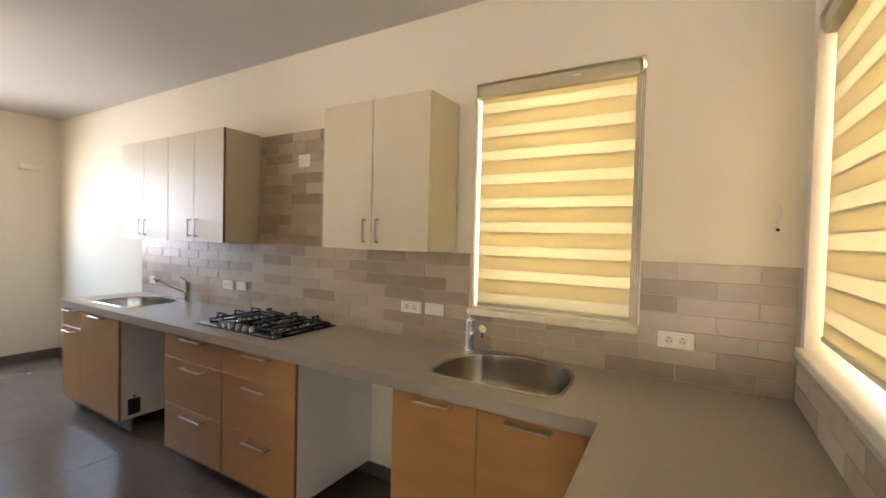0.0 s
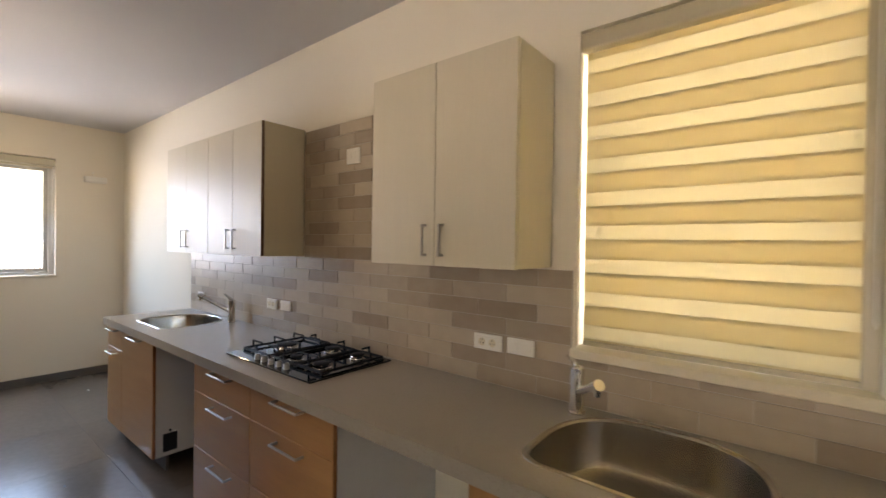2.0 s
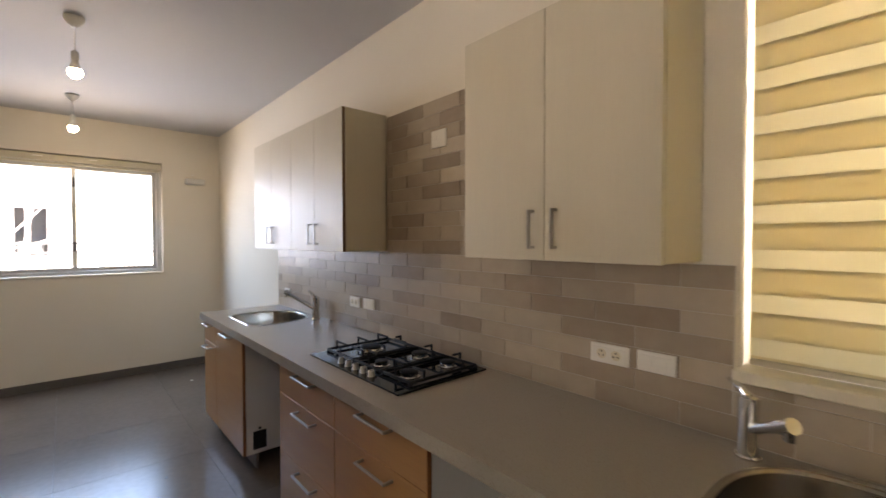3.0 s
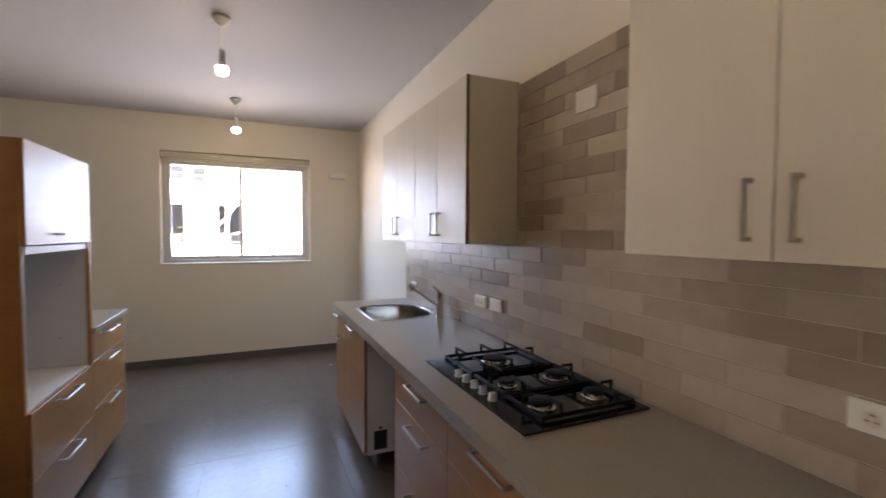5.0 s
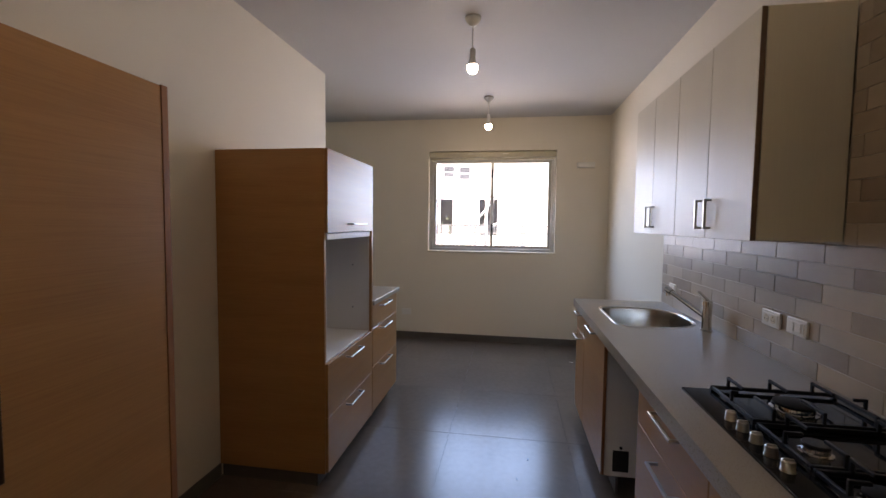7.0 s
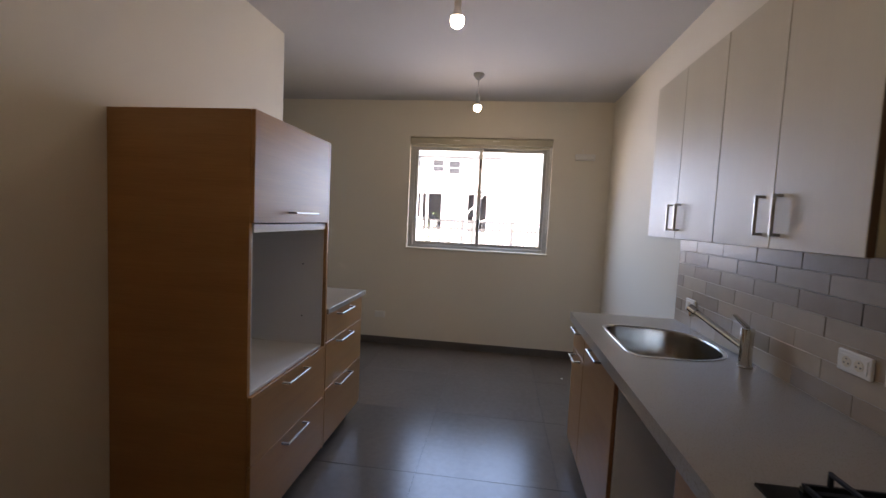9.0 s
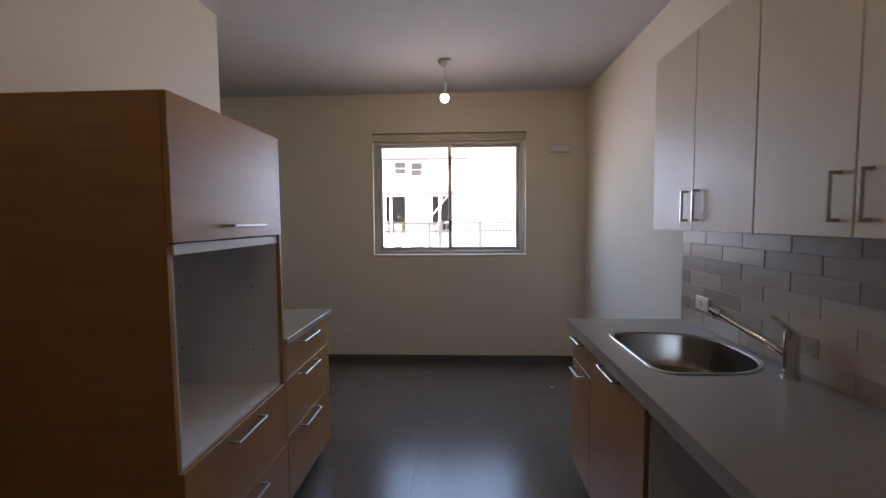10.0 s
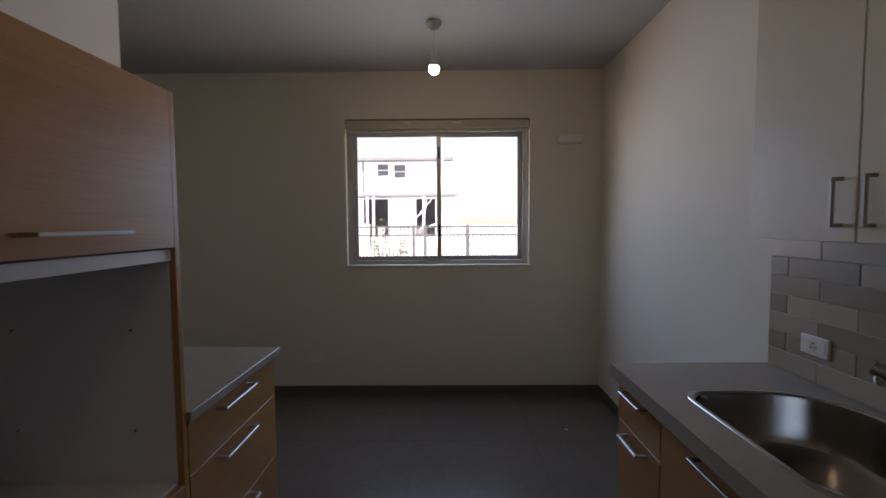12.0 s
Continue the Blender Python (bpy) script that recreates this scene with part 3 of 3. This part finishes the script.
def wall_unit(x0, x1, label):
    t = thing("wall_cabinet", ((x0 + x1) / 2, UP_FRONT, 1.41), label, "cabinet", "wall cabinets")
    carcass(t, x0, x1, UP_FRONT + 0.020, 2.098, 1.412, 2.20, CREAM, CREAM, plinth=False)
    mid = (x0 + x1) / 2
    for a, b, hx in ((x0, mid, mid - 0.043), (mid, x1, mid + 0.043)):
        d = part("door", slab(a + 0.0015, b - 0.0015, UP_FRONT, UP_FRONT + 0.018, 1.410, 2.200, 0.0015), CREAM, t)
        bar_handle(d, hx, UP_FRONT, 1.51, 0.125, "z", -1)
    return t


wall_unit(-4.125, -3.400, "cream laminate wall cabinet with two closed doors")
c = wall_unit(-3.398, -2.696, "cream laminate wall cabinet with two closed doors")
part("edge_strip", slab(-2.6975, -2.695, UP_FRONT + 0.001, UP_FRONT + 0.0175, 1.412, 2.199), EDGE_DARK, c, "brown door edge")
wall_unit(-1.747, -1.030, "cream laminate wall cabinet beside the window")

# ---- tall cabinet ----
TALL = 0.038
tall = thing("tall_cabinet", (-3.59, -0.30, 0), "tall oak-laminate cabinet with open niche and two drawers", "cabinet")
part("side_panel", slab(-3.233, -3.213, SOUTH + 0.002, TALL - 0.0195, 0.075, 1.845, 0.001), OAK, tall)
part("side_panel", slab(-3.968, -3.948, SOUTH + 0.002, TALL - 0.0005, 0.075, 1.845, 0.001), OAK, tall)
part("side_lining", slab(-3.9475, -3.942, SOUTH + 0.012, TALL - 0.02, 0.700, 1.36), WHITE, tall)
part("side_lining", slab(-3.239, -3.2335, SOUTH + 0.012, TALL - 0.02, 0.700, 1.36), WHITE, tall)
part("back_panel", slab(-3.947, -3.234, SOUTH + 0.003, SOUTH + 0.011, 0.09, 1.84), WHITE, tall)
part("top_panel", slab(-3.947, -3.234, SOUTH + 0.012, TALL - 0.021, 1.826, 1.845), OAK, tall)
part("shelf", slab(-3.947, -3.234, SOUTH + 0.012, TALL - 0.012, 1.362, 1.396, 0.001), WHITE, tall, "white shelf under the flap")
part("shelf", slab(-3.947, -3.234, SOUTH + 0.012, TALL - 0.021, 0.672, 0.698, 0.001), WHITE, tall, "white floor of the niche")
part("bottom_panel", slab(-3.947, -3.234, SOUTH + 0.012, TALL - 0.021, 0.085, 0.103), WHITE, tall)
part("plinth", slab(-3.96, -3.22, TALL - 0.08, TALL - 0.065, 0.0, 0.085), PLINTH, tall)
part("plinth", slab(-3.24, -3.225, SOUTH + 0.01, TALL - 0.085, 0.0, 0.075), PLINTH, tall)
flap = part("flap_door", slab(-3.9465, -3.214, TALL - 0.018, TALL, 1.400, 1.845, 0.0015), OAK, tall)
bar_handle(flap, -3.615, TALL, 1.448, 0.245, "x", 1)
for z0, z1, hz in ((0.394, 0.69, 0.655), (0.085, 0.391, 0.362)):
    f = part("drawer_front", slab(-3.9465, -3.214, TALL - 0.018, TALL, z0, z1, 0.0015), OAK, tall)
    bar_handle(f, -3.58, TALL, hz, 0.225, "x", 1)
part("cable_slot", slab(-3.925, -3.74, SOUTH + 0.0105, SOUTH + 0.0125, 0.700, 0.722), DARK, tall, "dark cable slot at the back of the niche")
for zz in (0.86, 1.16):
    for yy in (-0.10, -0.45):
        part("shelf_hole", tube((-3.9421, yy, zz), (-3.941, yy, zz), 0.004, sides=10), DARK, tall)

# ---- drawer unit with its own worktop ----
du = thing("drawer_cabinet", (-4.31, -0.30, 0), "oak-laminate drawer cabinet with three bar handles", "cabinet")
carcass(du, -4.618, -3.972, TALL - 0.020, SOUTH + 0.003, 0.085, 0.868, OAK, WHITE)
for z0, z1, hz in ((0.70, 0.866, 0.842), (0.42, 0.70, 0.672), (0.085, 0.42, 0.398)):
    f = part("drawer_front", slab(-4.6165, -3.9735, TALL - 0.018, TALL, z0 + 0.0015, z1 - 0.0015, 0.0015), OAK, du)
    bar_handle(f, -4.245, TALL, hz, 0.235, "x", 1)
tagged(to_object("worktop", slab(-4.665, -3.971, SOUTH + 0.002, TALL + 0.012, 0.87, 0.902, 0.002), STONE), "short grey quartz worktop on the drawer cabinet", "worktop")

# ---- second tall cabinet, beyond the fridge gap ----
tall2 = thing("tall_cabinet", (-1.74, -0.30, 0), "tall oak-laminate cupboard with two doors and dark bar handles", "cabinet")
part("side_panel", slab(-2.152, -2.130, SOUTH + 0.002, TALL + 0.001, 0.075, 1.830, 0.001), OAK_EDGE, tall2, "side panel with a reddish-brown edge")
part("side_panel", slab(-1.322, -1.302, SOUTH + 0.002, TALL + 0.001, 0.075, 1.830, 0.001), OAK, tall2)
part("top_panel", slab(-2.129, -1.323, SOUTH + 0.012, TALL - 0.021, 1.808, 1.826), OAK, tall2)
part("back_panel", slab(-2.129, -1.323, SOUTH + 0.003, SOUTH + 0.011, 0.09, 1.826), WHITE, tall2)
part("bottom_panel", slab(-2.129, -1.323, SOUTH + 0.012, TALL - 0.021, 0.085, 0.103), WHITE, tall2)
part("plinth", slab(-2.143, -1.31, TALL - 0.08, TALL - 0.065, 0.0, 0.085), PLINTH, tall2)
for a, b, hx in ((-2.1285, -1.651, -1.700), (-1.648, -1.3235, -1.60)):
    d = part("door", slab(a, b, TALL - 0.018, TALL, 0.088, 1.827, 0.0015), OAK, tall2)
    bar_handle(d, hx, TALL, 1.055, 0.19, "z", 1, BRONZE)


# ---- sockets and small fittings ----
def socket(x, z, w, h, kind, label):
    """Wall plate on the north tiles: frame, inner plate, and outlets or rockers."""
    y = 2.1006
    t = thing("socket" if kind != "switch" else "light_switch", (x, y, z), label, "socket" if kind != "switch" else "switch", "wall plates")
    part("frame", slab(x - w / 2, x + w / 2, y - 0.010, y, z - h / 2, z + h / 2, 0.004, 2), PLASTIC, t)
    part("plate", slab(x - w / 2 + 0.012, x + w / 2 - 0.012, y - 0.0125, y - 0.0095, z - h / 2 + 0.012, z + h / 2 - 0.012, 0.001), PLASTIC, t)
    n = 1 if w < 0.1 or kind == "single" else 2
    for k in range(n):
        cx = x + (k - (n - 1) / 2) * (w - 0.03) / max(n, 1) * 0.95
        if kind == "switch":
            part("rocker", slab(cx - 0.011, cx + 0.011, y - 0.0150, y - 0.0123, z - 0.017, z + 0.017, 0.001), PLASTIC, t)
        else:
            o = part("outlet", tube((cx, y - 0.0138, z), (cx, y - 0.0123, z), 0.017, sides=24), SILL, t)
            for a in (90, 210, 330):
                px, pz = cx + 0.009 * math.cos(radians(a)), z + 0.009 * math.sin(radians(a))
                part("pin_hole", tube((px, y - 0.0143, pz), (px, y - 0.0137, pz), 0.0028, sides=8), DARK, o)


socket(0.037, 1.075, 0.138, 0.071, "double", "white double socket on the beige tiles")
socket(-1.315, 1.077, 0.141, 0.068, "double", "white double socket on the tiles")
socket(-1.157, 1.080, 0.124, 0.066, "switch", "white rocker switch on the tiles")
socket(-2.221, 1.983, 0.112, 0.088, "switch", "white switched outlet on the tiles above the hob")
socket(-3.060, 1.072, 0.128, 0.068, "double", "white double socket on the tiles")
socket(-2.892, 1.075, 0.120, 0.066, "switch", "white rocker switch on the tiles")
socket(-4.192, 1.032, 0.115, 0.068, "single", "white socket on the tiles beside the sink")

far_socket = thing("socket", (FAR, -0.30, 0.33), "small white socket low on the far wall", "socket")
part("frame", slab(FAR, FAR + 0.009, -0.36, -0.24, 0.295, 0.37, 0.003, 2), PLASTIC, far_socket)
part("plate", slab(FAR + 0.009, FAR + 0.012, -0.345, -0.255, 0.308, 0.357, 0.001), PLASTIC, far_socket)

light = thing("emergency_light", (FAR, 1.845, 2.155), "small white box light hung on a hook", "light")
part("housing", slab(FAR, FAR + 0.05, 1.745, 1.945, 2.125, 2.19, 0.010, 3), PLASTIC, light)
part("lens", slab(FAR + 0.050, FAR + 0.054, 1.757, 1.933, 2.134, 2.172, 0.002), PLASTIC, light)
part("hook", tube((FAR, 1.822, 2.235), (FAR + 0.02, 1.822, 2.235), 0.008), PLASTIC, light)
part("wire", tube((FAR + 0.012, 1.822, 2.19), (FAR + 0.012, 1.822, 2.232), 0.0025, sides=8), PLASTIC, light)

stub = thing("wire_outlet", (0.361, NORTH, 1.545), "capped white wire end hanging out of the wall", "wire")
part("wire", bent_tube([(0.362, NORTH, 1.673), (0.366, NORTH - 0.012, 1.655), (0.372, NORTH - 0.018, 1.60), (0.361, NORTH - 0.018, 1.555)], 0.0028), PLASTIC, stub, "", True)
part("cap", tube((0.361, NORTH, 1.547), (0.361, NORTH - 0.03, 1.543), 0.0105, 0.010), PLASTIC, stub)
part("cap_hole", tube((0.361, NORTH - 0.0295, 1.543), (0.361, NORTH - 0.0315, 1.543), 0.0065), DARK, stub)

for x, y, w, mat, lab in ((-3.70, 1.13, 0.014, DARK, "tiny dark scrap lying on the floor"), (-3.48, 1.06, 0.011, DARK, "tiny dark scrap lying on the floor"), (-5.70, 1.66, 0.012, PLASTIC, "tiny white scrap lying on the floor")):
    flake = slab(-w, w, -w * 0.35, w * 0.35, 0.0005, 0.003, 0.001)
    ob = tagged(to_object("scrap", flake, mat), lab, "scrap", "scraps on the floor")
    ob.matrix_world = pose(x, y, 0, 0, 0, 35 + 60 * x)

# ---- outside ----
solid("ground", slab(-3000, 3000, -3000, 3000, -0.5, -0.21), GROUND, "pale sunlit paved ground outside", "ground")


def house():
    x = -32.0
    t = thing("house", (x, -3.5, -0.2), "white rendered two-storey house with dark openings", "house")
    part("wall", pierced("x", x, x - 0.35, -11, 1.2, -0.21, 5.7, [(-3.9, -3.15, 4.75, 5.55), (-2.75, -2.0, 4.6, 5.5), (-4.9, -3.2, 0.6, 3.2), (-1.3, 0.0, 0.6, 3.2)]), RENDER_WALL, t)
    part("wall", slab(x - 8, x - 0.36, 0.9, 1.2, -0.21, 5.7), RENDER_WALL, t)
    # Dark sheet behind the openings, its colour standing for the shade indoors.
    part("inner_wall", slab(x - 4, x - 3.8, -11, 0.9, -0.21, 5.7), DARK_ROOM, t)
    part("roof", slab(x - 8, x + 0.5, -11.2, 1.25, 5.72, 5.92, 0.02), ROOF, t)
    part("canopy", slab(x, x + 1.6, -6.2, 1.55, 3.28, 3.44, 0.02), ROOF, t)
    for y in (-5.2, -4.35, -3.95, -0.7, 1.4):
        part("post", slab(x + 1.35, x + 1.5, y - 0.07, y + 0.07, -0.21, 3.28), RENDER_WALL, t)
    part("downpipe", tube((x + 0.06, -4.85, 3.45), (x + 0.06, -4.85, 5.7), 0.05, sides=10), DARK_ROOM, t)
    for y0, z0, y1, z1 in ((-0.9, 0.9, -0.5, 3.2), (-1.5, 1.0, 0.1, 1.5), (-1.2, 1.9, -0.2, 3.1)):
        part("scaffold_pole", tube((x + 1.1, y0, z0), (x + 1.1, y1, z1), 0.035, sides=8), RENDER_WALL, t)
    for y, w, h in ((-4.6, 0.5, 0.9), (-3.6, 0.4, 0.7)):
        part("stacked_board", slab(x + 0.4, x + 0.9, y - w / 2, y + w / 2, -0.21, 0.6 + h, 0.02), RENDER_WALL, t)
    for a, b, c, d in ((-3.9, -3.15, 4.75, 5.55), (-2.75, -2.0, 4.6, 5.5)):
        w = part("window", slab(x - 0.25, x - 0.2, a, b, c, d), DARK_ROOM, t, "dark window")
        part("crossbar", slab(x - 0.2, x - 0.17, a, b, (c + d) / 2 - 0.03, (c + d) / 2 + 0.03), RENDER_WALL, w)


house()


def fence():
    x, top = -14.0, 1.40
    t = thing("fence", (x, 1.0, -0.2), "grey metal picket fence outside the window", "fence")
    for z in (top, top - 0.22, 0.1):
        part("rail", slab(x - 0.02, x + 0.02, -6, 8, z - 0.025, z + 0.025), FENCE, t)
    post = part("post", slab(x - 0.035, x + 0.035, -6.035, -5.965, -0.21, top + 0.06), FENCE, t)
    for y in (-4.6, -3.1, -1.58, -0.06, 0.24, 1.35, 2.87, 4.4, 5.9, 7.4):
        o = post.copy()
        scene.collection.objects.link(o)
        o.location.y = post.location.y + y + 6
    picket = part("picket", slab(x - 0.009, x + 0.009, -5.911, -5.889, 0.1, top), FENCE, t)
    for k in range(1, 140):
        o = picket.copy()
        scene.collection.objects.link(o)
        o.location.y = picket.location.y + 0.1 * k
    part("plate", slab(x + 0.022, x + 0.03, 0.0, 0.19, top - 0.19, top - 0.05, 0.003), ROOF, t, "small number plate on the gate")


fence()


def bush(x, y, label):
    t = thing("bush", (x, y, -0.21), label, "bush")
    rng = random.Random(4)
    stems, leaves = bmesh.new(), bmesh.new()
    for k in range(9):
        a = rng.uniform(0, 6.3)
        tip = (x + 0.35 * math.cos(a), y + 0.5 * math.sin(a), rng.uniform(0.8, 1.65))
        tube((x, y, -0.21), tip, 0.012, 0.004, 6, stems)
        for n in range(45):
            f = rng.uniform(0.4, 1.05)
            p = Vector((x, y, -0.21)).lerp(Vector(tip), f) + Vector((rng.gauss(0, 0.09), rng.gauss(0, 0.09), rng.gauss(0, 0.08)))
            m = Matrix.Translation(p) @ Euler((rng.uniform(0, 6), rng.uniform(0, 6), rng.uniform(0, 6))).to_matrix().to_4x4()
            vs = [leaves.verts.new(m @ Vector(q)) for q in ((0, -0.045, 0), (0.022, 0, 0.006), (0, 0.045, 0), (-0.022, 0, 0.006))]
            leaves.faces.new(vs)
    part("stems", stems, ROOF, t)
    part("leaves", leaves, LEAF, t)


bush(-14.6, -0.75, "sparse green bush behind the fence")


# ---- wall tiles ----
TILE_MESHES = {}


def tile_mesh(w, h, depth=0.0085, ch=0.0012):
    key = (round(w, 3), round(h, 3))
    if key not in TILE_MESHES:
        a, b = key[0] / 2, key[1] / 2
        back = [(-a, 0, -b), (a, 0, -b), (a, 0, b), (-a, 0, b)]
        rim = [(x, -depth + ch * 0.6, z) for x, _, z in back]
        fr = [(math.copysign(a - ch, x), -depth, math.copysign(b - ch, z)) for x, _, z in back]
        faces = [(8, 9, 10, 11)]
        for k in range(4):
            j = (k + 1) % 4
            faces += [(k, j, 4 + j, 4 + k), (4 + k, 4 + j, 8 + j, 8 + k)]
        me = bpy.data.meshes.new("tile")
        me.from_pydata(back + rim + fr, [], faces)
        me.materials.append(TILE)
        TILE_MESHES[key] = me
    return TILE_MESHES[key]


def cut(r, hole):
    """The parts of the rectangle r that lie left of, right of and below or above the hole."""
    a, b, c, d = r
    e, f, g, h = hole
    if b <= e or a >= f or d <= g or c >= h:
        return [r]
    out = []
    if a < e:
        out.append((a, e, c, d))
    if b > f:
        out.append((f, b, c, d))
    if c < g:
        out.append((max(a, e), min(b, f), c, g))
    if d > h:
        out.append((max(a, e), min(b, f), h, d))
    return out


def tiling(bed, regions, hole, phase, place, pitch=0.2817, row=0.0714, z_start=0.902):
    rng = random.Random(7)
    j = 0.0012
    for u0, u1, z0, z1 in regions:
        k0 = int(round((z0 - z_start) / row))
        for k in range(k0, k0 + int(round((z1 - z0) / row))):
            a = phase + (0.141 if k % 2 else 0.0) - pitch * 40
            while a < u1:
                r = (max(a, u0), min(a + pitch, u1), z_start + k * row, z_start + (k + 1) * row)
                a += pitch
                if r[1] - r[0] < 0.012:
                    continue
                for p in cut(r, hole):
                    w, h = p[1] - p[0] - 2 * j, p[3] - p[2] - 2 * j
                    if w < 0.008 or h < 0.008:
                        continue
                    ob = new("tile", tile_mesh(w, h))
                    ob.parent = bed
                    ob.matrix_basis = place((p[0] + p[1]) / 2, (p[2] + p[3]) / 2, rng)


HOLE_N, HOLE_E = (-0.946, -0.107, 1.077, 9), (1.139, 2.2, 1.077, 9)
bed = bmesh.new()
for q in ((-4.415, -0.946, 0.90, 1.402), (-0.107, EAST - 0.001, 0.90, 1.402), (-0.946, -0.107, 0.90, 1.077), (-2.694, -1.749, 1.402, 2.188)):
    slab(q[0], q[1], 2.1040, NORTH - 0.0005, q[2], q[3], bm=bed)
bed_n = solid("backsplash", bed, GROUT, "taupe glazed brick-shaped tiles in running bond", "tiles")
tiling(bed_n, [(-4.415, EAST - 0.012, 0.902, 1.402), (-2.694, -1.749, 1.402, 2.188)], HOLE_N, 0.037, lambda u, z, g: pose(u, 2.1090 + g.uniform(-0.0006, 0.0006), z, g.uniform(-0.5, 0.5), 0, g.uniform(-0.15, 0.15)))
bed = bmesh.new()
for q in ((0.70, 1.139, 0.90, 1.402), (1.139, 2.10, 0.90, 1.077)):
    slab(EAST - 0.008, EAST - 0.0005, q[0], q[1], q[2], q[3], bm=bed)
bed_e = solid("backsplash", bed, GROUT, "taupe glazed brick-shaped tiles under the side window", "tiles")
tiling(bed_e, [(0.70, 2.10, 0.902, 1.402)], HOLE_E, 0.06, lambda u, z, g: pose(EAST - 0.003 + g.uniform(-0.0006, 0.0006), u, z, 0, g.uniform(-0.4, 0.4), -90))

# ---- floor tiles ----
SIZE = 0.80
for i in range(-5, 11):
    for k in range(-8, 4):
        x0, y0 = -3.95 + SIZE * i, 0.60 + SIZE * k
        a, b, c, d = max(x0, FAR), min(x0 + SIZE, 3.7), max(y0, -4.5), min(y0 + SIZE, NORTH)
        if b - a < 0.02 or d - c < 0.02:
            continue
        if (a + b) / 2 < -1.4 and c < NOOK - 0.8 or (a + b) / 2 < -1.4 and (a + b) / 2 > WALL_END + 0.3 and d < SOUTH - 0.2 or a > EAST + 0.2 and c > 0.65:
            continue
        bm = slab(a + 0.0009, b - 0.0009, c + 0.0009, d - 0.0009, -0.006, 0.0, 0.0006)
        bmesh.ops.translate(bm, verts=bm.verts[:], vec=(-(a + b) / 2, -(c + d) / 2, 0))
        ob = to_object("floor_tile", bm, FLOOR)
        ob.location = ((a + b) / 2, (c + d) / 2, 0)
        ob.parent = floor
